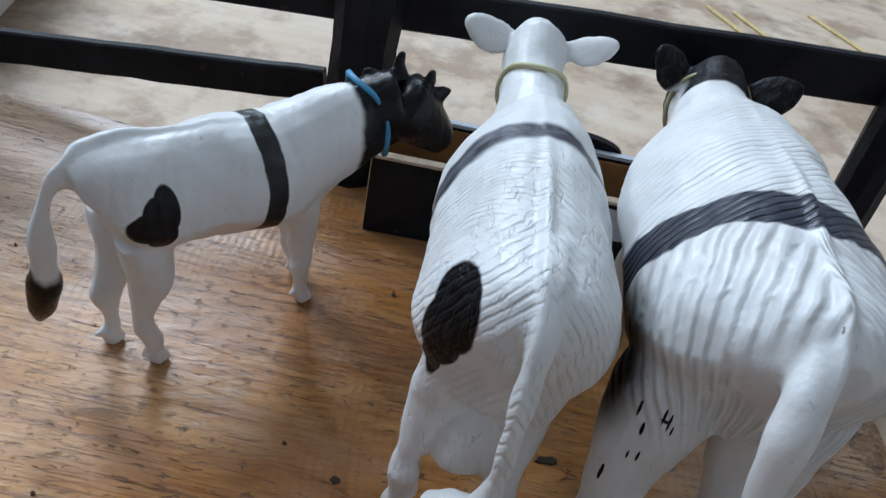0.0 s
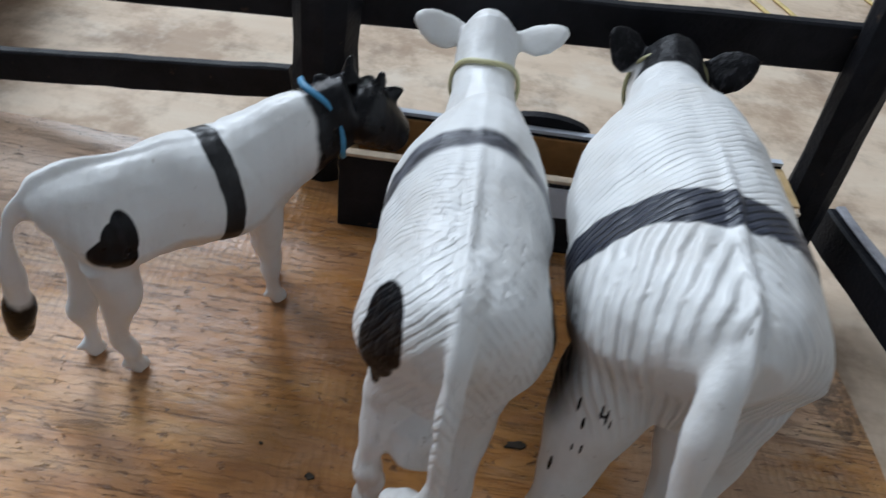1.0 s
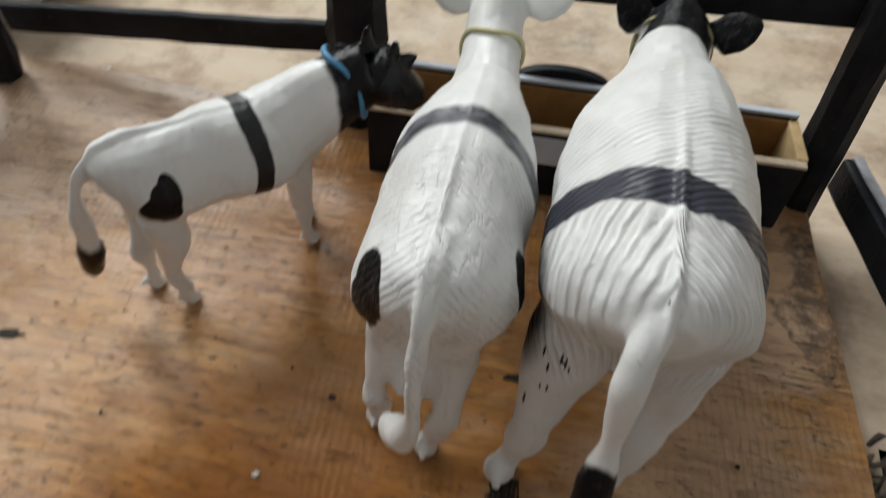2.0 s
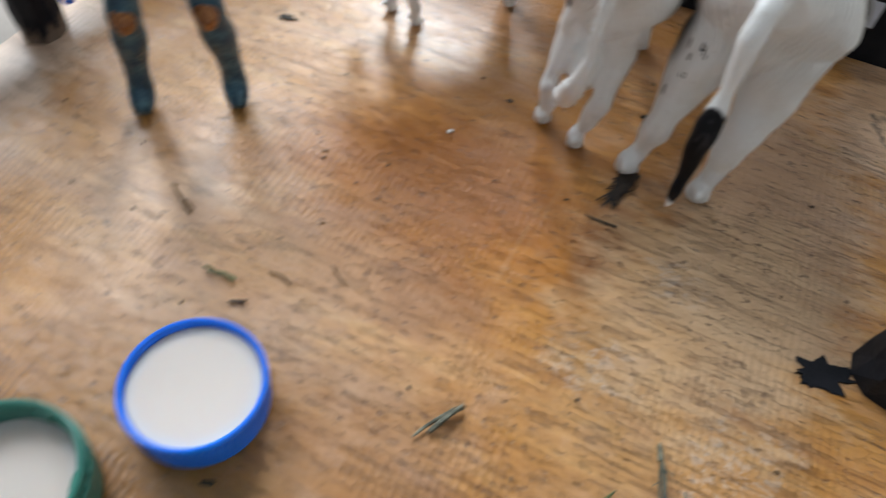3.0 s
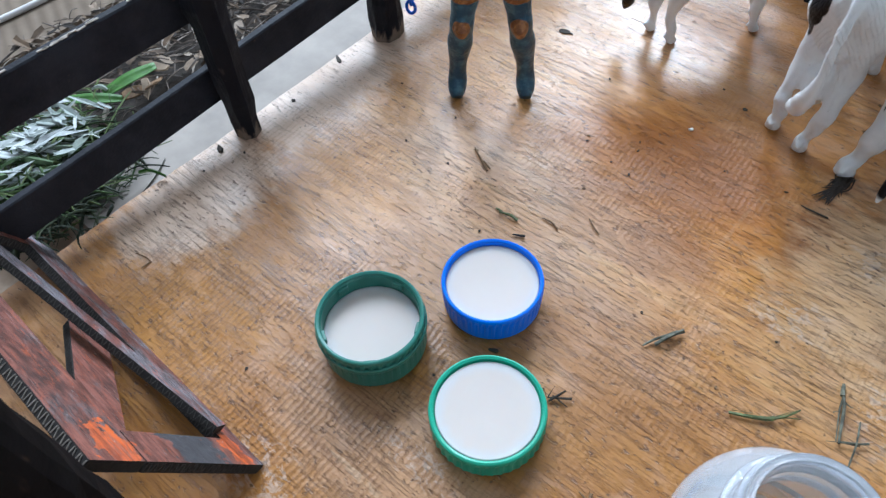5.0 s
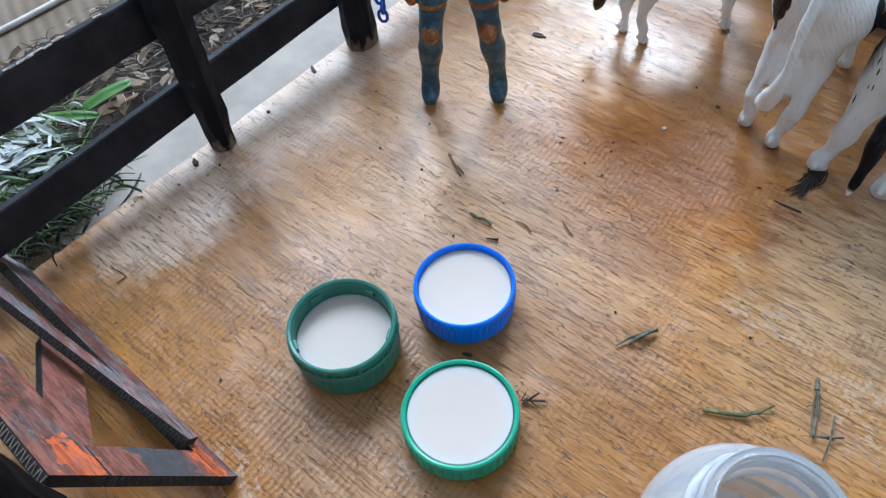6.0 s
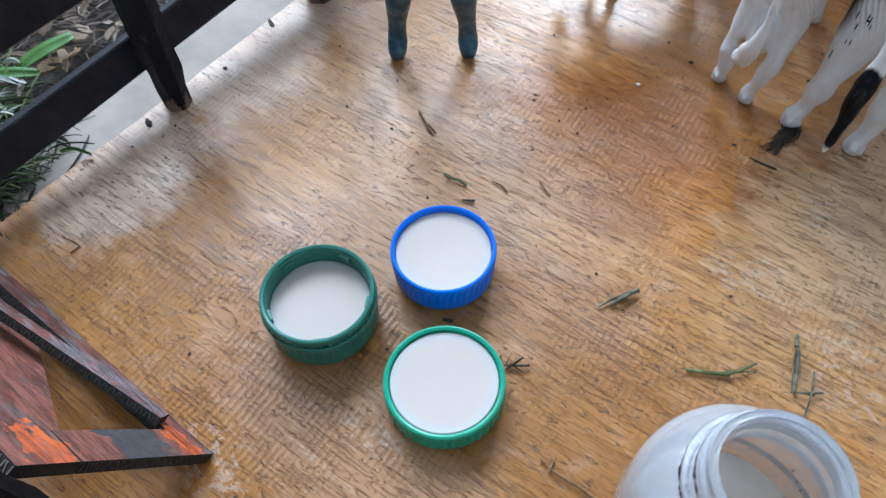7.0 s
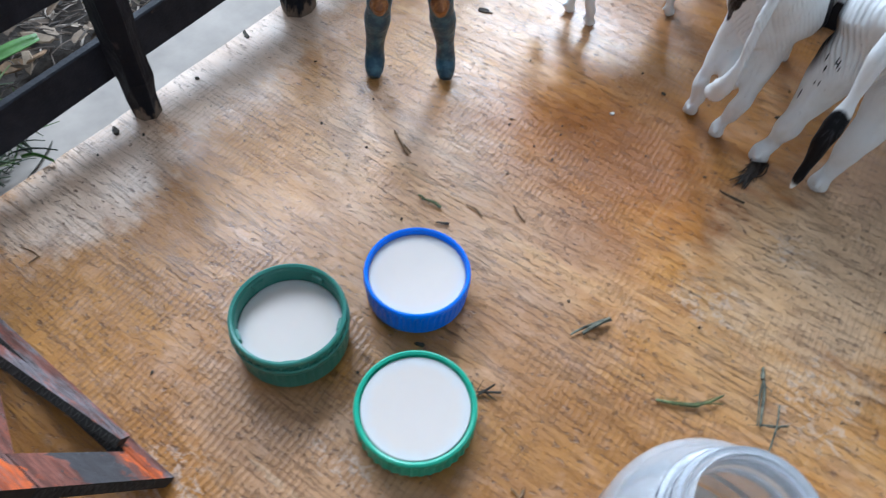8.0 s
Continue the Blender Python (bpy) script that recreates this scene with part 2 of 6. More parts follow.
    m.set(m.b.inputs["Coat Weight"], m.math("ADD", m.math("MULTIPLY", m.step(m.noise(16, 5, 0.65, (1, 1.6, 1), (3, 3, 0)), 0.36, 0.62), 0.36), m.math("SUBTRACT", 0.44, m.math("MULTIPLY", pool, 0.40))))
    m.set(m.b.inputs["Coat Roughness"], m.math("ADD", m.math("MULTIPLY", m.noise(60, 4, 0.65, (1, 3, 1), (9, 9, 0)), 0.24), 0.20))
    h = m.math("ADD", m.math("MULTIPLY", fine, 0.40), m.math("MULTIPLY", m.math("MULTIPLY", rip, rmask), 0.13))
    h = m.math("SUBTRACT", h, m.math("ADD", m.math("MULTIPLY", cr, 0.8), m.math("MULTIPLY", hair, 0.7)))
    h = m.math("ADD", m.math("ADD", h, m.math("MULTIPLY", chip, 0.5)), m.math("MULTIPLY", m.noise(260, 4, 0.65), 0.55))
    m.bump(h, 0.85, 0.0008)
    n = m.t.nodes.new("ShaderNodeBump")
    n.inputs["Strength"].default_value, n.inputs["Distance"].default_value = 0.55, 0.0006
    m.set(n.inputs["Height"], m.math("ADD", m.math("MULTIPLY", m.noise(120, 4, 0.6, (1, 2.2, 1)), m.math("SUBTRACT", 0.8, m.math("MULTIPLY", pool, 0.55))), m.math("SUBTRACT", m.math("MULTIPLY", m.math("MULTIPLY", rip, m.math("MULTIPLY", rmask, m.math("SUBTRACT", 1.0, m.math("MULTIPLY", pool, 0.6)))), 0.06), m.math("MULTIPLY", cr, 0.5))))
    m.t.links.new(n.outputs["Normal"], m.b.inputs["Coat Normal"])
    return m.m


def bare_plywood(name, tint=(1, 1, 1)):
    m = Mat(name, rough=0.7, spec=0.25)
    grain = m.noise(9, 5, 0.6, (1.0, 5, 1), distort=0.8)
    c = m.ramp(grain, (0.25, (0.57, 0.43, 0.31)), (0.5, (0.68, 0.54, 0.41)), (0.75, (0.74, 0.63, 0.50)))
    c = m.mix(m.math("MULTIPLY", m.step(m.noise(22, 5, 0.65), 0.46, 0.62), 0.7), c, (0.36, 0.245, 0.165))
    c = m.mix(m.math("MULTIPLY", m.step(m.noise(28, 5, 0.62, shift=(3, 3, 0)), 0.50, 0.74), 0.75), c, (0.24, 0.165, 0.115))
    c = m.mix(m.math("MULTIPLY", m.step(m.noise(34, 4, 0.65, shift=(9, 1, 0)), 0.56, 0.72), 0.5), c, (0.78, 0.69, 0.58))
    c = m.mix(1.0, c, tint, "MULTIPLY")
    m.colour(c)
    m.bump(m.math("ADD", grain, m.noise(300, 3)), 0.3, 0.001)
    return m.m


def black_paint(name="black_painted_card", worn=0.5, lift=1.0):
    m = Mat(name, rough=0.6, spec=0.18)
    n = m.noise(180, 5, 0.65)
    c = m.ramp(m.noise(70, 4, 0.6), (0.3, (0.006 * lift, 0.0065 * lift, 0.009 * lift)), (0.7, (0.017 * lift, 0.018 * lift, 0.023 * lift)))
    c = m.mix(m.math("MULTIPLY", m.step(n, 0.64, 0.74), worn), c, (0.13, 0.085, 0.055))
    m.colour(c)
    m.rough(m.math("ADD", m.math("MULTIPLY", n, 0.35), 0.40))
    m.bump(m.math("ADD", n, m.noise(900, 2)), 0.35, 0.0006)
    return m.m


def plain(name, colour, rough=0.5, vary=0.15, scale=120, spec=0.5, bump=0.15):
    m = Mat(name, rough=rough, spec=spec)
    n = m.noise(scale, 4, 0.6)
    dark = tuple(v * (1 - vary) for v in colour)
    lite = tuple(min(1, v * (1 + vary)) for v in colour)
    m.colour(m.ramp(n, (0.3, dark), (0.7, lite)))
    m.rough(m.math("ADD", m.math("MULTIPLY", m.noise(scale * 2.3, 3), 0.2), rough - 0.1))
    m.bump(m.noise(scale * 5, 3), bump, 0.0005)
    return m.m


M_board = varnished_board()
M_table = bare_plywood("bare_plywood")
M_black = black_paint()
M_rail = black_paint("faded_black_card", 0.35, 1.7)
M_raw = plain("raw_brown_wood", (0.36, 0.20, 0.09), 0.65, 0.3, 200)
# ledge grey held low: the rails' shade is put into its colour
M_white_ledge = plain("white_painted_ledge", (0.36, 0.315, 0.275), 0.7, 0.2, 40)
# walls and ceiling out of view; greys set for the bounce light they give
M_wall = plain("plaster_wall", (0.70, 0.70, 0.70), 0.85, 0.06, 5)
M_ceiling = plain("ceiling_board", (0.60, 0.60, 0.60), 0.85, 0.06, 5)
M_wall_dim = plain("pale_board_wall", (0.46, 0.45, 0.44), 0.8, 0.12, 5)
M_floor = plain("cement_floor", (0.30, 0.28, 0.26), 0.8, 0.15, 6)
M_frame = plain("window_frame_paint", (0.72, 0.70, 0.66), 0.5, 0.05, 20)


# ---- mesh helpers ----
def link(name, bm, material, parent=None, label="", smooth=False, at=None):
    bm.normal_update()
    me = bpy.data.meshes.new(name)
    bm.to_mesh(me)
    bm.free()
    for mt in material if isinstance(material, (list, tuple)) else (material,):
        me.materials.append(mt)
    if smooth:
        me.polygons.foreach_set("use_smooth", [True] * len(me.polygons))
    ob = new(name, me)
    if parent is not None:
        ob.parent = parent
    if at is not None:
        ob.matrix_basis = at
    if label:
        ob["label"] = label
    return ob


def part(name, bm, material, parent, label="", smooth=False, at=None):
    return link(name, bm, material, parent, label, smooth, at)


def thing(name, label, category, at=None, group=""):
    ob = new(name)
    ob.empty_display_size = 0.01
    if at is not None:
        ob.matrix_basis = at
    return tagged(ob, label, category, group)


def box(x0, x1, y0, y1, z0, z1, bevel=0.0, bm=None):
    bm = bm or bmesh.new()
    m = Matrix.LocRotScale(((x0 + x1) / 2, (y0 + y1) / 2, (z0 + z1) / 2), None, (abs(x1 - x0), abs(y1 - y0), abs(z1 - z0)))
    g = bmesh.ops.create_cube(bm, size=1, matrix=m)
    if bevel:
        es = list({e for v in g["verts"] for e in v.link_edges})
        bmesh.ops.bevel(bm, geom=es, offset=bevel, segments=2, affect="EDGES", profile=0.6)
    return bm


def frames_along(pts):
    pts = [Vector(p) for p in pts]
    out, ref = [], None
    for i, p in enumerate(pts):
        d = (pts[min(i + 1, len(pts) - 1)] - pts[max(i - 1, 0)]).normalized()
        if ref is None:
            ref = Vector((1, 0, 0)) if abs(d.x) < 0.9 else Vector((0, 1, 0))
        s = (ref - d * ref.dot(d)).normalized()
        ref = s
        out.append((p, s, d.cross(s).normalized()))
    return out


def tube(bm, pts, radii, seg=12, rough=0.0, seed=0, flat=1.0):
    """A closed tube through pts; radii is one per point; rough: uneven radius, as a share of it."""
    rings = []
    for i, ((p, s, u), r) in enumerate(zip(frames_along(pts), radii)):
        ring = []
        for k in range(seg):
            a = 2 * math.pi * k / seg
            rr = r * (1 + rough * noise.noise(Vector((i * 1.7 + seed * 9.1, math.cos(a) * 2, math.sin(a) * 2))))
            ring.append(bm.verts.new(p + s * math.cos(a) * rr + u * math.sin(a) * rr * flat))
        rings.append(ring)
    for a, b in zip(rings, rings[1:]):
        for k in range(seg):
            bm.faces.new((a[k], a[(k + 1) % seg], b[(k + 1) % seg], b[k]))
    bm.faces.new(rings[0][::-1])
    bm.faces.new(rings[-1])
    return bm


def smooth_line(pts, n):
    """Catmull-Rom points through pts (any dimension)."""
    p = np.array(pts, float)
    q = np.vstack([2 * p[0] - p[1], p, 2 * p[-1] - p[-2]])
    out = []
    for i in range(len(p) - 1):
        a, b, c, d = q[i : i + 4]
        for k in range(n):
            t = k / n
            out.append(0.5 * (2 * b + (c - a) * t + (2 * a - 5 * b + 4 * c - d) * t**2 + (3 * b - a - 3 * c + d) * t**3))
    out.append(p[-1])
    return np.array(out)


def lathe(profile, seg=64, bm=None, close=False):
    """Turns (radius, z) pairs round z."""
    bm = bm or bmesh.new()
    rings = [[bm.verts.new((r * math.cos(2 * math.pi * k / seg), r * math.sin(2 * math.pi * k / seg), z)) for k in range(seg)] if r > 1e-7 else [bm.verts.new((0, 0, z))] for r, z in profile]
    pairs = list(zip(rings, rings[1:])) + ([(rings[-1], rings[0])] if close else [])
    for a, b in pairs:
        for k in range(seg):
            j = (k + 1) % seg
            if len(a) == 1 and len(b) == 1:
                continue
            if len(a) == 1:
                bm.faces.new((a[0], b[j], b[k]))
            elif len(b) == 1:
                bm.faces.new((a[k], a[j], b[0]))
            else:
                bm.faces.new((a[k], a[j], b[j], b[k]))
    return bm


def rod(name, a, b, r0, r1, material, parent, seed=0, seg=9, n=9, rough=0.22, label="", flat=1.0, bow=0.0):
    """An uneven hand-cut stick from a to b."""
    a, b = Vector(a), Vector(b)
    side = (b - a).orthogonal().normalized()
    pts = [a.lerp(b, t / n) + side * bow * math.sin(math.pi * t / n) for t in range(n + 1)]
    rad = [r0 + (r1 - r0) * t / n for t in range(n + 1)]
    return part(name, tube(bmesh.new(), pts, rad, seg, rough, seed, flat), material, parent, label)


def plank(name, a, b, height, thick, material, parent, seed=0, label="", n=14):
    """A flat upright strip between two points on its middle line, with a slightly wavy cut edge."""
    a, b = Vector(a), Vector(b)
    d = (b - a).normalized()
    side = Vector((0, 0, 1)).cross(d).normalized()
    up = d.cross(side).normalized()
    if up.z < 0:
        up = -up
    bm = bmesh.new()
    rings = []
    for i in range(n + 1):
        p = a.lerp(b, i / n)
        w = height / 2 + 0.0005 * noise.noise(Vector((i * 0.8, seed * 3.3, 0)))
        v = height / 2 + 0.0005 * noise.noise(Vector((i * 0.8, seed * 3.3, 9)))
        o = side * 0.0006 * noise.noise(Vector((i * 0.4, seed, 4)))
        e = 0.0005
        ring = [p + o + side * s * thick / 2 + up * h for s, h in ((-1, -v + e), (-1, w - e), (-0.7, w), (0.7, w), (1, w - e), (1, -v + e), (0.7, -v), (-0.7, -v))]
        rings.append([bm.verts.new(q) for q in ring])
    for r, s in zip(rings, rings[1:]):
        for k in range(8):
            bm.faces.new((r[k], r[(k + 1) % 8], s[(k + 1) % 8], s[k]))
    bm.faces.new(rings[0][::-1])
    bm.faces.new(rings[-1])
    bmesh.ops.recalc_face_normals(bm, faces=bm.faces)
    return part(name, bm, material, parent, label)


# ---- plain walls out of view, added to close the place and shape its light ----
def wall(name, x0, x1, y0, y1, z0, z1, material=None):
    return tagged(link(name, box(x0, x1, y0, y1, z0, z1), material or M_wall), kind="structure")


R, HT, FL, GR = 1.60, 2.60, -0.0138, -0.76
wall("floor", -R, R, -R, R, GR - 0.02, GR, M_floor)
wall("ceiling", -R, R, -R, R, HT, HT + 0.02, M_ceiling)
table = thing("table", "large bare wooden table, stained and mottled, under the pen", "table", pose(0, 0, GR))
part("tabletop", box(-1.05, 1.05, -0.80, 1.10, FL - GR - 0.032, FL - GR, 0.003), M_table, table)
for x in (-0.97, 0.97):
    for y in (-0.72, 1.02):
        part("leg", box(x - 0.035, x + 0.035, y - 0.035, y + 0.035, 0.0, FL - GR - 0.0325, 0.004), M_table, table)
wall("wall_south", -R - 0.03, R + 0.03, -R - 0.03, -R, GR - 0.02, HT + 0.02, M_wall_dim)
wall("wall_east", R, R + 0.03, -R, R + 0.03, GR - 0.02, HT + 0.02, M_wall)


def window_wall(name, at, lo, hi, z0, z1, number):
    """A wall along local x at local y 0..0.03 with one window opening from lo to hi, z0 to z1."""
    bm = bmesh.new()
    for x0, x1, a, b in ((-R, lo, GR - 0.02, HT + 0.02), (hi, R, GR - 0.02, HT + 0.02), (lo, hi, GR - 0.02, z0), (lo, hi, z1, HT + 0.02)):
        box(x0, x1, 0, 0.03, a, b, bm=bm)
    tagged(link(name, bm, M_wall, at=at), kind="structure")
    w = tagged(thing("window_%d" % number, "plain painted window frame in the wall", "window", at), kind="structure")
    t = 0.034
    for x0, x1, a, b in ((lo + 0.001, lo + t, z0 + 0.001, z1 - 0.001), (hi - t, hi - 0.001, z0 + 0.001, z1 - 0.001), (lo + t, hi - t, z0 + 0.001, z0 + t), (lo + t, hi - t, z1 - t, z1 - 0.001), ((lo + hi) / 2 - 0.016, (lo + hi) / 2 + 0.016, z0 + t, z1 - t)):
        part("window_frame", box(x0, x1, 0.006, 0.024, a, b, 0.002), M_frame, w)


window_wall("wall_north", pose(0, R, 0), -1.06, -0.50, 0.90, 1.46, 1)
window_wall("wall_west", pose(-R, 0, 0, 0, 0, 90), 0.34, 1.54, 1.04, 2.36, 2)

# ---- board and ledge ----


def outline_slab(corners, z0, z1, n=70, wobble=0.0008, seed=3):
    """A slab with straight but splintered edges between the corners."""
    ring = []
    for (ax, ay), (bx, by) in zip(corners, corners[1:] + corners[:1]):
        for k in range(n):
            t = k / n
            w = 0 if k == 0 else wobble * (noise.noise(Vector((ax * 31 + t * 9, ay * 17, seed))) + 0.7 * noise.noise(Vector((ax * 31 + t * 55, ay * 17, seed + 4))))
            dx, dy = bx - ax, by - ay
            ln = math.hypot(dx, dy)
            ring.append((ax + dx * t + dy / ln * w, ay + dy * t - dx / ln * w))
    bm = bmesh.new()
    lo = [bm.verts.new((x, y, z0)) for x, y in ring]
    hi = [bm.verts.new((x, y, z1)) for x, y in ring]
    bm.faces.new(hi)
    bm.faces.new(lo[::-1])
    for k in range(len(ring)):
        j = (k + 1) % len(ring)
        bm.faces.new((lo[k], lo[j], hi[j], hi[k]))
    bmesh.ops.recalc_face_normals(bm, faces=bm.faces)
    return bm


tagged(link("plywood_board", outline_slab([(-0.1325, -0.24), (0.1600, -0.24), (0.1263, 0.187), (-0.1400, 0.188)], -0.0138, 0.0), M_board),
       "honey-varnished plywood board, scratched and stained, lying on the table", "board")
tagged(link("white_ledge", outline_slab([(-0.176, -0.105), (-0.1356, -0.105), (-0.1409, 0.190), (-0.176, 0.190)], -0.0138, -0.0020, 26, 0.0004, 8), M_white_ledge),
       "white painted wooden strip beside the board", "ledge")

# ---- fences ----
def worn_post_paint():
    m = Mat("worn_black_post", rough=0.55, spec=0.14)
    z = m.split(m.coord.outputs["Object"])[2]
    n = m.noise(220, 5, 0.65, (1, 1, 0.35))
    c = m.ramp(m.noise(80, 4, 0.6, (1, 1, 0.3)), (0.3, (0.005, 0.0056, 0.009)), (0.7, (0.014, 0.0155, 0.021)))
    foot = m.step(m.math("ADD", z, m.math("MULTIPLY", m.math("SUBTRACT", n, 0.5), 0.030)), 0.0050, 0.0005)
    c = m.mix(m.math("MULTIPLY", foot, 0.6), c, (0.30, 0.215, 0.155))
    c = m.mix(m.math("MULTIPLY", m.step(n, 0.64, 0.72), 0.22), c, (0.12, 0.10, 0.09))
    m.colour(c)
    m.bump(m.math("ADD", n, m.noise(70, 3, 0.6, (4, 4, 0.3))), 0.6, 0.0010)
    return m.m


M_post = worn_post_paint()
M_chip = plain("bare_chipped_card", (0.42, 0.37, 0.32), 0.8, 0.3, 600)
left_fence = thing("fence", "black painted toy fence of hand-cut sticks and card rails", "fence")
rod("post", (-0.1300, -0.0383, 0), (-0.1290, -0.0378, 0.075), 0.0050, 0.0074, M_post, left_fence, 1, 7, label="leaning black post with a bare worn foot")
rod("post", (-0.1315, 0.0400, 0), (-0.1315, 0.0400, 0.080), 0.0074, 0.0074, M_post, left_fence, 2)
rod("post", (-0.1330, 0.1760, 0), (-0.1330, 0.1765, 0.078), 0.0058, 0.0056, M_black, left_fence, 3)
plank("rail", (-0.1385, -0.150, 0.0162), (-0.1400, 0.182, 0.0310), 0.0150, 0.0035, M_rail, left_fence, 1)
plank("rail", (-0.1385, -0.150, 0.0560), (-0.1400, 0.182, 0.0560), 0.0172, 0.0035, M_rail, left_fence, 2)

rng = random.Random(31)
for i in range(70):
    t = rng.uniform(0.02, 0.98)
    a = Vector((-0.1385, -0.150, 0.0562)).lerp(Vector((-0.1400, 0.182, 0.0562)), t)
    part("paint_chip", box(-0.00035, 0.00035, -rng.uniform(0.0004, 0.0024), rng.uniform(0.0004, 0.0024), 0.0, 0.0003), M_chip, left_fence, at=pose(a.x + rng.uniform(0.0002, 0.0014), a.y, a.z + 0.0085, 0, 0, rng.uniform(-8, 8)))

back_fence = thing("fence", "black painted toy fence behind the feeding trough", "fence")
rod("post", (-0.0150, 0.1910, -0.0138), (-0.0145, 0.1910, 0.085), 0.0088, 0.0090, M_black, back_fence, 4, label="thick square-cut black post")
rod("post", (0.1245, 0.1905, -0.0138), (0.1190, 0.1905, 0.088), 0.0062, 0.0064, M_black, back_fence, 5, 10, 9, 0.08, label="leaning black corner post")
plank("rail", (-0.1400, 0.1935, 0.0412), (0.1160, 0.1935, 0.0625), 0.0118, 0.0035, M_black, back_fence, 5)
plank("rail", (-0.1400, 0.1935, 0.0100), (-0.0250, 0.1935, 0.0250), 0.0098, 0.0035, M_black, back_fence, 6)

plank("side_rail", (0.1350, 0.1960, 0.0080), (0.1600, 0.0900, 0.0080), 0.0120, 0.0055, M_black, back_fence, 7)
M_grey_edge = plain("bare_grey_card_edge", (0.34, 0.34, 0.37), 0.7, 0.25, 200)
plank("bare_edge", (0.1362, 0.1960, 0.0146), (0.1612, 0.0900, 0.0146), 0.0012, 0.0032, M_grey_edge, back_fence, 9, "bare grey top edge")
right_fence = thing("fence", "thick black painted fence post at the board edge", "fence")
rod("post", (0.1300, 0.0490, 0), (0.1310, 0.0490, 0.075), 0.0085, 0.0085, M_black, right_fence, 8)

# ---- feeding trough ----
def trough():
    t = thing("feeding_trough", "black toy feeding trough with raw brown ends and a pale band", "trough", pose(-0.0045, 0.1655, 0, 0, 0, 4.5))
    x0, x1, y0, y1, h, w = 0.0, 0.1205, 0.0, 0.0215, 0.0235, 0.0022
    part("front_panel", box(x0, x1, y0, y0 + w, 0.0, h, 0.0004), M_black, t)
    part("back_panel", box(x0, x1, y1 - w, y1, 0.0, h + 0.002, 0.0004), M_black, t)
    for x in (x0, x1 - w):
        part("end_panel", box(x - 0.0004, x + w + 0.0004, y0 + w + 0.0001, y1 - w - 0.0001, 0.0, h + 0.0015, 0.0004), M_end, t, "raw buff cut end")
    part("bottom", box(x0 + w + 0.0005, x1 - w - 0.0005, y0 + w, y1 - w, 0.0003, 0.005), M_inside, t)
    part("lining", box(x0 + w + 0.0006, x1 - w - 0.0006, y1 - w - 0.0010, y1 - w - 0.0001, 0.005, h + 0.0012), M_inside, t, "orange-brown card lining")
    part("back_rim", box(x0, x1, y1 - w + 0.0001, y1 - 0.0001, h + 0.0020, h + 0.0030), M_band, t, "pale bare edge")
    part("pale_band", box(x0 + 0.036, x1 - 0.013, y0 - 0.0007, y0 - 0.0001, 0.0130, h - 0.0012), M_band, t, "pale blue-white paper band")
    part("rim", box(x0, x1, y0 - 0.0002, y0 + w + 0.0002, h, h + 0.0010, 0.0003), M_rim, t, "cream torn card rim")
    part("divider", box(x1 - 0.022, x1 - 0.020, y0 + w, y1 - w, 0.005, h - 0.002, 0.0003), M_raw, t)
    arch = [(0.0135 * math.cos(a), 0.0050 * math.sin(a)) for a in np.linspace(0, math.pi, 15)]
    bm = bmesh.new()
    f = [bm.verts.new((0.0535 + x, y1 + 0.0002, h + 0.001 + z)) for x, z in arch]
    g = [bm.verts.new((0.0535 + x, y1 + 0.0030, h + 0.001 + z)) for x, z in arch]
    bm.faces.new(f[::-1])
    bm.faces.new(g)
    for k in range(len(f)):
        j = (k + 1) % len(f)
        bm.faces.new((f[k], f[j], g[j], g[k]))
    bmesh.ops.recalc_face_normals(bm, faces=bm.faces)
    part("arched_panel", bm, M_black, t)
    return t


M_band = plain("pale_paper_band", (0.58, 0.62, 0.70), 0.6, 0.1, 90)
M_rim = plain("cream_cut_card", (0.62, 0.50, 0.37), 0.75, 0.2, 300)
M_inside = plain("orange_brown_card", (0.36, 0.17, 0.055), 0.75, 0.25, 120)
M_end = plain("buff_card_end", (0.58, 0.40, 0.20), 0.75, 0.2, 200)
trough()


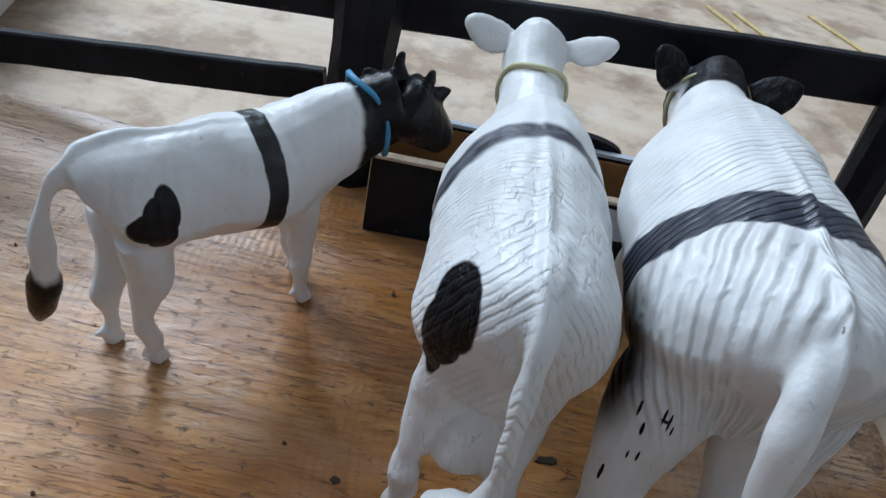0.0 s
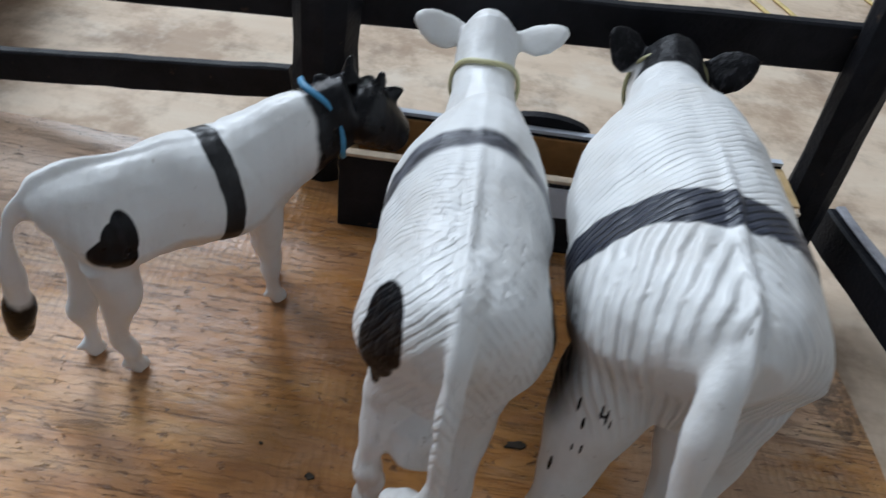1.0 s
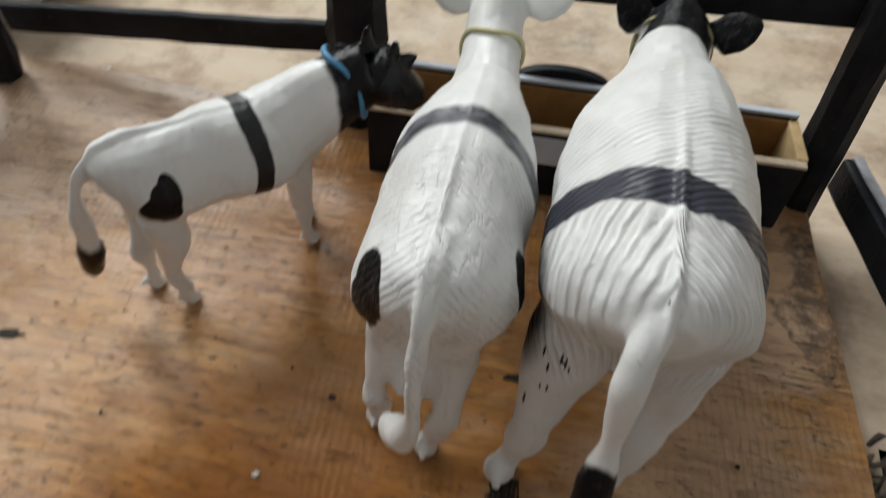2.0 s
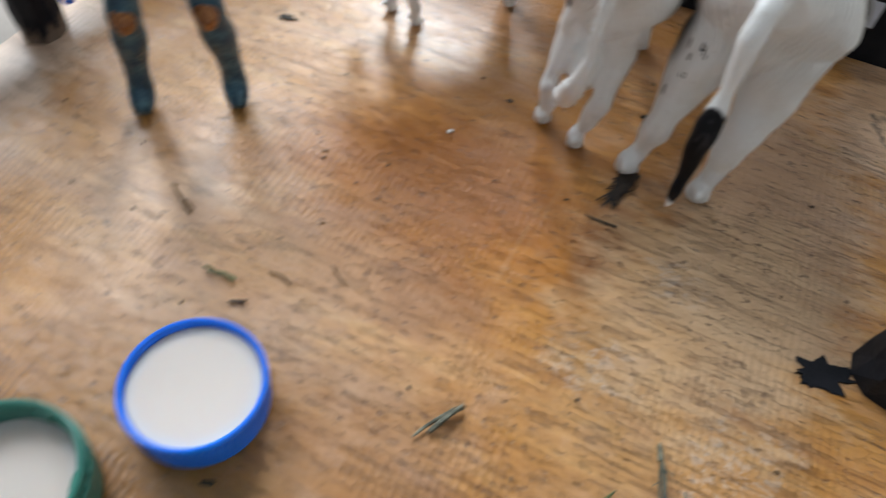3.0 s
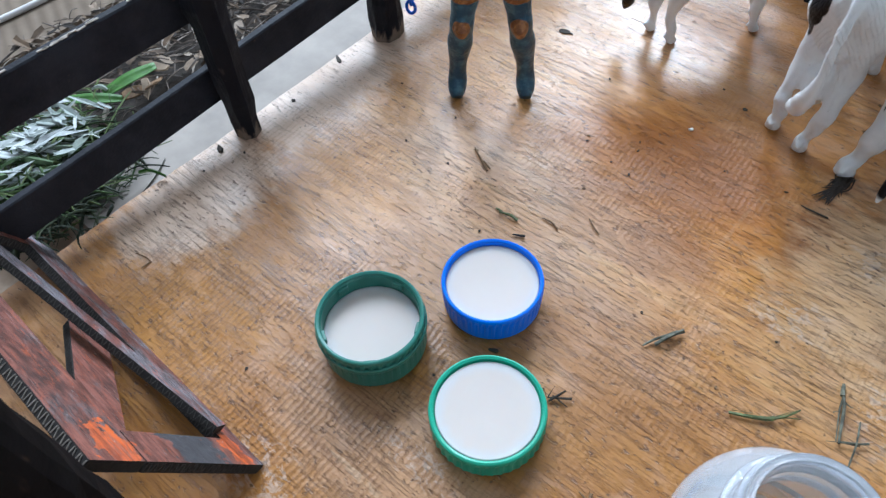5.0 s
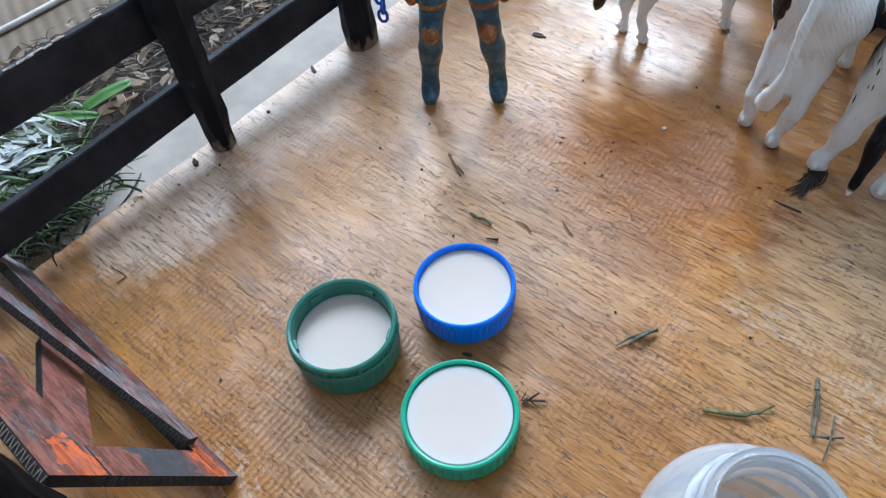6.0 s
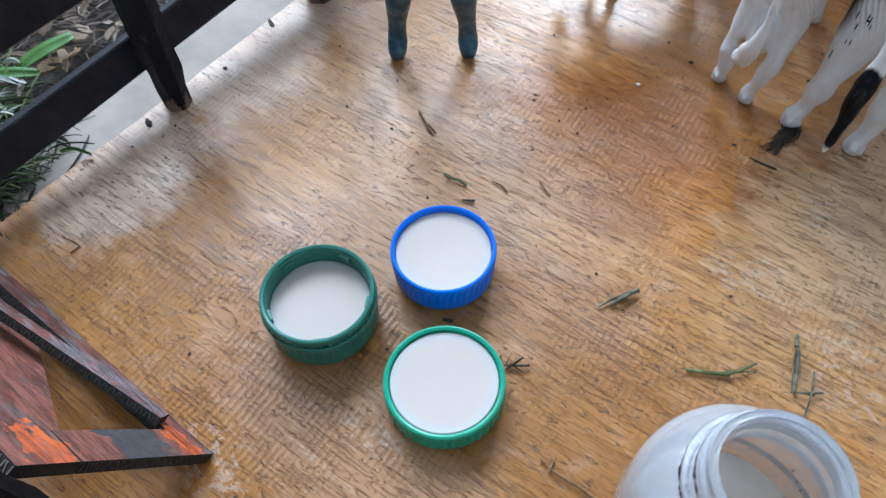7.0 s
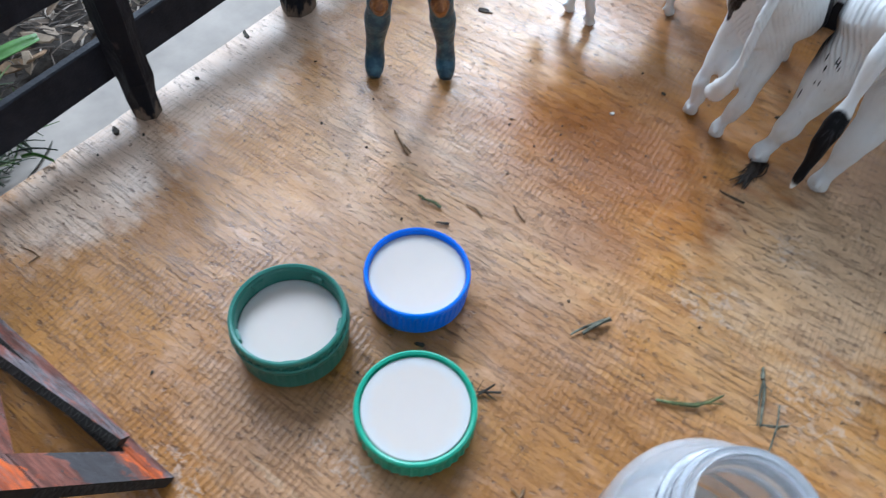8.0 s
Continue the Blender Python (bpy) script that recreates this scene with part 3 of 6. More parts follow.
# ---- toy cows ----
def cow_material(name, blobs, bands, dark_y=None, ticks=(), hair="", L=0.1, H=0.06, tilt=0.0):
    """Matt white plastic with painted black patches: blobs (centre, radii), bands (y at the spine, sweep, half width)."""
    m = Mat(name, rough=0.42, spec=0.45)
    white = m.mix(m.math("MULTIPLY", m.step(m.noise(70, 5, 0.68), 0.44, 0.72), 0.5), (0.77, 0.775, 0.77), (0.63, 0.60, 0.565))
    white = m.mix(m.math("MULTIPLY", m.step(m.noise(420, 3, 0.6), 0.68, 0.76), 0.5), white, (0.35, 0.31, 0.27))
    mask = belt = 0.0
    for c, r, *edge in blobs:
        mask = m.math("MAXIMUM", mask, m.blob(c, r, 0.10, 220, *edge))
    x, y, z = m.split(m.coord.outputs["Object"])
    ax = m.math("ABSOLUTE", x)
    for y0, sweep, half, zmin, *bow in bands:
        yy = y
        if bow:
            q = m.math("DIVIDE", m.math("SUBTRACT", z, bow[1]), bow[2])
            yy = m.math("ADD", y, m.math("MULTIPLY", m.math("MULTIPLY", q, q), bow[0]))
        d = m.math("SUBTRACT", yy, m.math("ADD", m.math("ADD", m.math("MULTIPLY", ax, sweep), m.math("MULTIPLY", x, tilt)), y0))
        d = m.math("ADD", m.math("ABSOLUTE", d), m.math("MULTIPLY", m.math("SUBTRACT", m.noise(170, 3), 0.5), half * 0.7))
        belt = m.math("MAXIMUM", belt, m.math("MULTIPLY", m.step(d, half * (1.3 if hair == "chevron" else 1.1), half * (0.7 if hair == "chevron" else 0.9)), m.step(z, zmin - 0.001, zmin + 0.001)))
    if dark_y is not None:
        d = m.math("ADD", y, m.math("MULTIPLY", m.math("SUBTRACT", m.noise(150, 3), 0.5), 0.003))
        mask = m.math("MAXIMUM", mask, m.step(d, dark_y - 0.0008, dark_y + 0.0008))
        if hair:
            high = m.math("MULTIPLY", m.step(m.math("ADD", z, m.math("MULTIPLY", ax, 0.6)), 0.0535, 0.0555), m.step(y, dark_y - 0.0075, dark_y - 0.0065))
            mask = m.math("MAXIMUM", mask, high)
    for c, r in ticks:
        mask = m.math("MAXIMUM", mask, m.blob(c, (r[0] * 0.52, r[1] * 0.8, r[2] * 0.95), 0.5, 700))
    strand = m.noise(520, 3, 0.6, (1.5, 1.5, 0.18))
    black = m.mix(m.step(strand, 0.50, 0.72), (0.005, 0.005, 0.0065), (0.036, 0.036, 0.042) if hair == "combed" else (0.014, 0.014, 0.017))
    notch = None
    if hair:
        ax_ = m.math("ABSOLUTE", x)
        wob = m.math("MULTIPLY", m.math("SUBTRACT", m.noise(110 if hair == "combed" else 190, 3, 0.55), 0.5), 0.0013 if hair == "combed" else 0.0016)

        def lines(phase, period, wide):
            p = m.math("PINGPONG", m.math("DIVIDE", m.math("ADD", phase, wob), period), 0.5)
            return m.step(p, wide, 0.02)

        up = m.math("MULTIPLY", m.step(z, 0.50 * H, 0.66 * H), m.step(y, -0.004, 0.0005)) if hair == "combed" else m.step(m.math("ADD", z, m.math("MULTIPLY", m.step(y, 0.22 * L, 0.04 * L), 0.16 * H)), 0.62 * H, 0.80 * H)
        if hair == "chevron":
            left = lines(m.math("SUBTRACT", y, m.math("MULTIPLY", ax_, 0.18)), 0.00125, 0.30)
            right = lines(m.math("ADD", y, m.math("MULTIPLY", ax_, 0.85)), 0.00175, 0.30)
            back = m.mix(m.step(x, -0.0006, 0.0006), left, right)
            rump = lines(m.math("ADD", m.math("MULTIPLY", ax_, 0.75), m.math("MULTIPLY", m.math("ADD", y, z), 0.62)), 0.00145, 0.32)
            g = m.mix(m.step(y, 0.13 * L, 0.18 * L), m.math("MULTIPLY", rump, 0.95), back)
            g = m.math("MULTIPLY", g, m.step(y, 0.42 * L, 0.33 * L))
        else:
            bell = m.math("SUBTRACT", m.math("ADD", y, m.math("MULTIPLY", x, 0.115)), 0.0208)
            bell = m.math("ADD", m.math("MULTIPLY", m.step(m.math("ABSOLUTE", bell), 0.0075, 0.003), 0.6), 0.34)
            front = m.math("MULTIPLY", lines(m.math("ADD", y, m.math("MULTIPLY", m.math("ADD", x, m.math("MULTIPLY", ax_, 0.15)), -0.60)), 0.00175, 0.30), bell)
            ang = m.math("ARCTAN2", ax_, m.math("MAXIMUM", m.math("SUBTRACT", z, 0.30 * H), 0.002))
            rear = lines(m.math("ADD", m.math("MULTIPLY", ang, 0.0235), m.math("MULTIPLY", y, m.mix(m.step(x, -0.001, 0.001), (0.22, 0.22, 0.22), (0.62, 0.62, 0.62)))), 0.00165, 0.44)
            g = m.mix(m.step(m.math("ADD", y, m.math("MULTIPLY", x, 0.115)), 0.150 * L, 0.175 * L), rear, front)
            g = m.math("MULTIPLY", g, m.step(y, 0.84 * L, 0.74 * L))
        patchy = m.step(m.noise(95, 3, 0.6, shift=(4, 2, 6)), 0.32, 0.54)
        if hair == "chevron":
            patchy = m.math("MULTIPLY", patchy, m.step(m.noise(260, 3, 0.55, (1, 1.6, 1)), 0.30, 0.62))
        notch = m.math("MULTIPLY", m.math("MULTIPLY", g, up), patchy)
        # groove shade put into the white: notches mixed towards grey
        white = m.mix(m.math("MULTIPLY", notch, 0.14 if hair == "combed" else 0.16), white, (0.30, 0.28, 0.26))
    if hair == "combed":
        # belt paint with groove shade put into it: valleys darker than ridges
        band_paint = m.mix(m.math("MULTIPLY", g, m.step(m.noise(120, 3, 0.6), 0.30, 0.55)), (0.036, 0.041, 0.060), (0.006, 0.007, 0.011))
    elif hair:
        band_paint = m.mix(m.step(m.noise(150, 4, 0.65, (1, 2.5, 1)), 0.38, 0.64), (0.022, 0.023, 0.030), (0.15, 0.155, 0.18))
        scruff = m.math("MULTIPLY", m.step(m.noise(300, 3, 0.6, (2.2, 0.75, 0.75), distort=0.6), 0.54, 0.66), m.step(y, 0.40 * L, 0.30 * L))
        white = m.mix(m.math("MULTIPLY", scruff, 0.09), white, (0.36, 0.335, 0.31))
    else:
        band_paint = black
    white = m.mix(belt, white, band_paint)
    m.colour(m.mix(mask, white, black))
    m.set(m.b.inputs["Subsurface Weight"], m.math("SUBTRACT", 0.12, m.math("MULTIPLY", m.math("MAXIMUM", mask, belt), 0.12)))
    m.b.inputs["Subsurface Radius"].default_value = (0.0042, 0.0042, 0.0046)
    m.b.inputs["Subsurface Scale"].default_value = 1.0
    m.rough(m.math("ADD", m.math("MULTIPLY", m.noise(240, 3), 0.22), m.math("SUBTRACT", 0.30, m.math("MULTIPLY", mask, -0.05 if hair else 0.12))))
    m.set(m.b.inputs["Specular IOR Level"], m.math("SUBTRACT", 0.45, m.math("MULTIPLY", mask, 0.30 if hair else 0.22)))
    h = m.math("ADD", m.math("MULTIPLY", m.noise(900, 4, 0.6), 0.25), m.math("MULTIPLY", m.noise(230, 4, 0.6), 1.1))
    h = m.math("ADD", h, m.math("MULTIPLY", m.math("MULTIPLY", mask, strand), 1.2 if hair else 0.4))
    if notch is not None:
        h = m.math("SUBTRACT", h, m.math("MULTIPLY", notch, 2.0 if hair == "combed" else 0.8))
    if hair == "chevron":
        h = m.math("SUBTRACT", h, m.math("MULTIPLY", scruff, 0.5))
    m.bump(h, 0.75, 0.00034)
    return m.m


def rump_hair(p, L, H, W, kind):
    """Depth of the moulded hair at local points, in metres."""
    x, y, z = p[:, 0], p[:, 1], p[:, 2]
    ax = np.abs(x)
    wob = 0.00045 * np.sin(y * 330 + x * 420) + 0.00030 * np.sin(x * 900 - y * 210) + 0.00025 * np.sin(z * 700 + y * 610)
    up = np.clip((z / H - 0.42) / 0.18, 0, 1)

    def ridge(ph):
        return 1 - 2 * np.abs(np.sin(np.pi * ph)) ** 0.7

    if kind == "chevron":
        left = ridge((y - 0.18 * ax + wob) / 0.00150)
        right = ridge((y + 0.85 * ax + wob) / 0.00210)
        side = np.clip(0.5 + x / 0.0016, 0, 1)
        back = left * (1 - side) + right * side
        rump = ridge((ax * 0.95 - 0.75 * y + 0.25 * (H - z) + wob) / 0.00200)
        k = np.clip((y / L - 0.13) / 0.05, 0, 1)
        fade = np.clip((0.37 - y / L) / 0.05, 0, 1) + 0.10
        soft = np.clip(0.65 + 0.6 * np.sin(y * 520 + x * 700) * np.sin(x * 410 - y * 90), 0.1, 1)
        return 0.00004 * up * fade * (k * back + (1 - k) * rump) * soft
    if kind == "combed":
        front = ridge((y - 0.55 * x * (x < 0) + 0.75 * x * (x > 0) + wob) / 0.00255)
        ang = np.arctan2(ax, np.maximum(z - 0.30 * H, 0.002))
        rear = ridge((ang * 0.0235 + 0.12 * y + wob * 0.7) / 0.00235)
        k = np.clip((y / L - 0.25) / 0.05, 0, 1)
        fade = np.clip((0.80 - y / L) / 0.06, 0, 1)
        tail = 1 - np.exp(-((x / 0.006) ** 2)) * np.clip((0.10 - y / L) / 0.08, 0, 1)
        soft = np.clip(0.8 + 0.5 * np.sin(y * 210 + x * 330), 0.2, 1)
        return 0.00003 * up * fade * tail * (k * front * (0.55 + 0.45 * (x < 0.003)) + (1 - k) * rear * 0.2) * soft
    return 0.00003 * up * np.sin(2 * np.pi * (y + 0.5 * ax + wob) / 0.003)


def ear(bm, root, tip, broad, wide, thick):
    """A cupped leaf of an ear from root to tip; broad: the direction of its width."""
    root, tip, broad = Vector(root), Vector(tip), Vector(broad)
    d = (tip - root).normalized()
    s = (broad - d * broad.dot(d)).normalized()
    u = d.cross(s)
    prev = None
    for t, w in ((0.0, 0.42), (0.18, 0.66), (0.42, 1.0), (0.68, 0.92), (0.88, 0.58), (1.0, 0.16)):
        c = root.lerp(tip, t) - s * 0.12 * wide * math.sin(math.pi * t)
        ring = [bm.verts.new(c + s * math.cos(a) * wide * w / 2 + u * (math.sin(a) * thick * (0.5 + 0.5 * w) / 2)) for a in np.linspace(0, 2 * math.pi, 14, endpoint=False)]
        if prev:
            for k in range(14):
                bm.faces.new((prev[k], prev[(k + 1) % 14], ring[(k + 1) % 14], ring[k]))
        else:
            bm.faces.new(ring[::-1])
        prev = ring
    bm.faces.new(prev)


def cow(name, label, at, L, H, W, hooves, tail, tail_r, neck, neck_r, nose, head_r, ears, material, kind, horns=(), udder=True, voxel=0.00045, slim=0.45, thigh=1.0, hock=0.0, tall=1.0, belly=0.84):
    """A moulded plastic cow, nose to +y, tail base at the origin's y; one mesh."""
    bm = bmesh.new()
    rings = [(-0.035, 0.86, 0.30, 0.07), (0.0, 0.80, 0.62, 0.17), (0.06, 0.745, 0.88, 0.240), (0.16, 0.71, 0.99, 0.285), (0.30, 0.70, 1.0, 0.295),
             (0.44, 0.69, 1.0, 0.30), (0.56, 0.69, 0.90, 0.285), (0.66, 0.71, 0.68, 0.24), (0.73, 0.73, 0.40, 0.16)]
    seg, prev, first = 28, None, None
    for f, zc, hw, hh in smooth_line(rings, 3):
        drop = np.interp(f, (0, 0.35, 0.9), (0.0, 0.02, 0.07)) * H
        ring = []
        for k in range(seg):
            a = 2 * math.pi * k / seg
            cx, cz = math.cos(a), math.sin(a)
            px = math.copysign(abs(cx) ** 0.88, cx) * hw * W * (1.0 - 0.17 * max(cz, 0) ** 1.5 - slim * max(-cz, 0) ** 1.3)
            pz = math.copysign(abs(cz) ** 0.92, cz) * hh * H * (belly if cz < 0 else 1.0)
            ring.append(bm.verts.new((px, f * L, zc * H + pz - drop)))
        if prev:
            for k in range(seg):
                bm.faces.new((prev[k], prev[(k + 1) % seg], ring[(k + 1) % seg], ring[k]))
        else:
            first = ring
        prev = ring
    bm.faces.new(first[::-1])
    bm.faces.new(prev)
    q = smooth_line([(*p, r) for p, r in zip(neck, neck_r)], 4)
    tube(bm, [v[:3] for v in q], [v[3] for v in q], 18, flat=1.12)
    crown, nose = Vector(neck[-1]), Vector(nose)
    hp = [crown.lerp(nose, t) for t in (-0.16, 0.02, 0.26, 0.52, 0.80, 0.97, 1.05)]
    tube(bm, hp, [head_r * v for v in (0.55, 0.96, 1.0, 0.84, 0.70, 0.62, 0.30)], 18, flat=0.92)
    for root, tip, broad, wide in ears:
        ear(bm, root, tip, broad, wide, max(0.0022, wide * 0.26))
    for pts in horns:
        tube(bm, pts, [head_r * v for v in np.linspace(0.26, 0.08, len(pts))], 8)
    # legs: hind pair, fore pair
    for i, (fx, fy) in enumerate(hooves):
        s = -1 if i % 2 == 0 else 1
        hind = i < 2
        hip = Vector((s * (0.40 if hind else 0.34) * W, (0.10 if hind else 0.62) * L, (0.67 if hind else 0.60) * H))
        foot = Vector((fx, fy, 0.0))
        if hind:
            mids = [hip, hip.lerp(foot, 0.30) + Vector((s * 0.02 * W, 0.022 * L, 0)), hip.lerp(foot, 0.54) + Vector((s * hock * W, -0.010 * L, 0)), hip.lerp(foot, 0.64) + Vector((s * hock * W, -0.018 * L, 0)), hip.lerp(foot, 0.84), foot + Vector((0, 0, 0.055 * H)), foot + Vector((0, 0.010 * L, 0.024 * H)), foot + Vector((0, 0.012 * L, 0.0005))]
            rad = (0.44 * thigh, 0.39 * thigh, 0.24 * thigh, 0.205, 0.140, 0.160, 0.168, 0.190)
        else:
            mids = [hip, hip.lerp(foot, 0.30), hip.lerp(foot, 0.55) + Vector((0, 0.008 * L, 0)), hip.lerp(foot, 0.62), hip.lerp(foot, 0.82), foot + Vector((0, 0, 0.055 * H)), foot + Vector((0, 0.010 * L, 0.024 * H)), foot + Vector((0, 0.012 * L, 0.0005))]
            rad = (0.36, 0.28, 0.21, 0.195, 0.140, 0.155, 0.172, 0.190)
        full = smooth_line([(*p, r * W) for p, r in zip(mids, rad)], 3)
        tube(bm, [v[:3] for v in full], [v[3] for v in full], 14)
        # split in the hoof is left to the paint; a small dew claw behind
        tube(bm, [foot + Vector((0, -0.10 * W, 0.07 * H)), foot + Vector((0, -0.24 * W, 0.055 * H))], [0.07 * W, 0.05 * W], 8)
    if udder:
        tube(bm, [(-0.05 * W, 0.15 * L, 0.50 * H), (-0.12 * W, 0.12 * L, 0.40 * H), (-0.15 * W, 0.11 * L, 0.31 * H), (-0.15 * W, 0.11 * L, 0.245 * H)], [W * v for v in (0.38, 0.44, 0.40, 0.18)], 16)
    tl = smooth_line([(*p, r) for p, r in zip(tail, tail_r)], 5)
    tube(bm, [v[:3] for v in tl], [v[3] for v in tl], 12)
    bmesh.ops.recalc_face_normals(bm, faces=bm.faces)
    raw = link("rough_cast", bm, material)
    rm = raw.modifiers.new("remesh", "REMESH")
    rm.mode, rm.voxel_size = "VOXEL", voxel
    sm = raw.modifiers.new("smooth", "SMOOTH")
    sm.factor, sm.iterations = 0.5, 12
    dg = bpy.context.evaluated_depsgraph_get()
    me = bpy.data.meshes.new_from_object(raw.evaluated_get(dg))
    bpy.data.objects.remove(raw)
    n = len(me.vertices)
    co, no = np.empty(n * 3, np.float32), np.empty(n * 3, np.float32)
    me.vertices.foreach_get("co", co)
    me.vertex_normals.foreach_get("vector", no)
    co, no = co.reshape(-1, 3).astype(float), no.reshape(-1, 3)
    body = np.clip((co[:, 2] / H - 0.15) / 0.1, 0, 1)
    low = np.clip(1.2 - co[:, 2] / (0.5 * H), 0, 1)
    lump = np.array([noise.noise(Vector(c) * 75) for c in co]) * 0.00120 * body + np.array([noise.noise(Vector(c) * 190) for c in co]) * (0.00042 + 0.00060 * low) * np.clip((co[:, 2] / H - 0.04) / 0.08, 0, 1)
    # hollows beside the tail and before the hips
    for hx, hy, hz, r, deep in ((0.50, 0.015, 0.80, 0.0055, 0.0012), (0.30, -0.012, 0.70, 0.0050, 0.0014), (0.62, 0.27, 0.86, 0.0075, 0.0009), (0.85, 0.34, 0.60, 0.0100, 0.0011)):
        for s in (-1, 1):
            q = np.array((s * hx * W, hy * L, hz * H))
            lump = lump - deep * np.exp(-((co - q) ** 2).sum(1) / r ** 2)
    ridge = 0.0009 * np.exp(-((co[:, 0] / 0.0009) ** 2)) * np.clip(no[:, 2], 0, 1) * np.clip((0.45 - co[:, 1] / L) / 0.25, 0.12, 1)
    co = co + no * (rump_hair(co, L, H, W, kind) + lump + ridge)[:, None]
    co[:, 2] = np.maximum(co[:, 2], 0.0)
    me.vertices.foreach_set("co", co.ravel())
    me.update()
    me.polygons.foreach_set("use_smooth", [True] * len(me.polygons))
    me.materials.clear()
    me.materials.append(material)
    ob = new(name, me)
    ob.matrix_basis = at @ Matrix.Diagonal((1.0, 1.0, tall, 1.0))
    return tagged(ob, label, "toy cow", "toy cows in the pen")


def elastic_band(label, at, rx, rz, r, colour):
    bm = bmesh.new()
    n = 40
    rings = []
    for i in range(n):
        a = 2 * math.pi * i / n
        c = Vector((rx * math.cos(a), 0.0009 * math.sin(3 * a), rz * math.sin(a)))
        out = Vector((math.cos(a), 0, math.sin(a)))
        rings.append([bm.verts.new(c + out * r * math.cos(b) + Vector((0, 1, 0)) * r * 1.3 * math.sin(b)) for b in np.linspace(0, 2 * math.pi, 8, endpoint=False)])
    for i in range(n):
        p, q = rings[i], rings[(i + 1) % n]
        for k in range(8):
            bm.faces.new((p[k], q[k], q[(k + 1) % 8], p[(k + 1) % 8]))
    bmesh.ops.recalc_face_normals(bm, faces=bm.faces)
    return tagged(link("neck_band", bm, plain("band_" + label.split()[0], colour, 0.5, 0.1, 300), smooth=True, at=at), label, "neck band")


# white cow with a grey belt and a black flank patch
LA, HA, WA = 0.0940, 0.0640, 0.0158
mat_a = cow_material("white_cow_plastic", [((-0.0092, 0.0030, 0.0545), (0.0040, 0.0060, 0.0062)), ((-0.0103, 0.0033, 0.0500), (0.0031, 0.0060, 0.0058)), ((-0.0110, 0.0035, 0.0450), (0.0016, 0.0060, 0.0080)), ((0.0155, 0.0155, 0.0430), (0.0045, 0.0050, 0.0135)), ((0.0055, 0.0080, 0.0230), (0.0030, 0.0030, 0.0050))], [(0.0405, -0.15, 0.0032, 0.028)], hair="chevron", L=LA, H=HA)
cow("toy_cow", "white plastic toy cow with a grey belt and black hip patch", pose(0.0325, 0.0775, 0, 0, 0, 2), LA, HA, WA,
    [(-0.0108, 0.0095), (0.0015, 0.0045), (-0.0065, 0.062), (0.0060, 0.060)],
    [(0.0015, 0.010, 0.0615), (0.0013, 0.0025, 0.0612), (0.0010, -0.0040, 0.0575), (0.0009, -0.0078, 0.0475), (0.0006, -0.0088, 0.0385), (-0.0004, -0.0084, 0.0300), (-0.0028, -0.0040, 0.0232), (-0.0062, 0.0004, 0.0185)],
    (0.0020, 0.0021, 0.0021, 0.0019, 0.0018, 0.0019, 0.0031, 0.0015),
    [(0.0, 0.054, 0.0415), (0.0, 0.068, 0.0455), (-0.0003, 0.081, 0.0489), (-0.0008, 0.0930, 0.0535)], (0.0115, 0.0085, 0.0069, 0.0069), (-0.0025, 0.1150, 0.0400), 0.0070,
    [((-0.0050, 0.0920, 0.0548), (-0.0172, 0.0915, 0.0568), (0, 0.7, 0.7), 0.0080), ((0.0035, 0.0920, 0.0550), (0.0162, 0.0910, 0.0588), (0, 0.7, 0.7), 0.0080)], mat_a, "chevron", thigh=0.80, hock=0.10, tall=1.10)
elastic_band("yellowish rubber band round the white cow's neck", pose(0.0292, 0.1585, 0.0540, 18, 0, 2), 0.0074, 0.0083, 0.0005, (0.55, 0.52, 0.30))

# big cow with combed hair, dark belt and a black head
LB, HB, WB = 0.1060, 0.0645, 0.0205
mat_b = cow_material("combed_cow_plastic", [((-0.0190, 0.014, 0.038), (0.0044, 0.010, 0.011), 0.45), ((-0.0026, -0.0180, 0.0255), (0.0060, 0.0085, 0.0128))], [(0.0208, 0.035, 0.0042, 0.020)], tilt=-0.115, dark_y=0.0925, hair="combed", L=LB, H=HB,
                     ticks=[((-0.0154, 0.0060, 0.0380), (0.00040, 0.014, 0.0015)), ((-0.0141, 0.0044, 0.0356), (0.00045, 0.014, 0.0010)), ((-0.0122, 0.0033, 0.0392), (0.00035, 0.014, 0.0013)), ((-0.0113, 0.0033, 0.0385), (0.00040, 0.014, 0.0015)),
                            ((-0.0105, 0.0033, 0.0376), (0.00030, 0.014, 0.0010)), ((-0.0118, 0.0033, 0.0386), (0.0013, 0.014, 0.00030)), ((-0.0133, 0.0035, 0.0317), (0.00035, 0.014, 0.0010)), ((-0.0146, 0.0035, 0.0310), (0.00030, 0.014, 0.0008)),
                            ((-0.0168, 0.0035, 0.0256), (0.00050, 0.014, 0.0015)), ((-0.0006, -0.0010, 0.0615), (0.0008, 0.0012, 0.0012))])
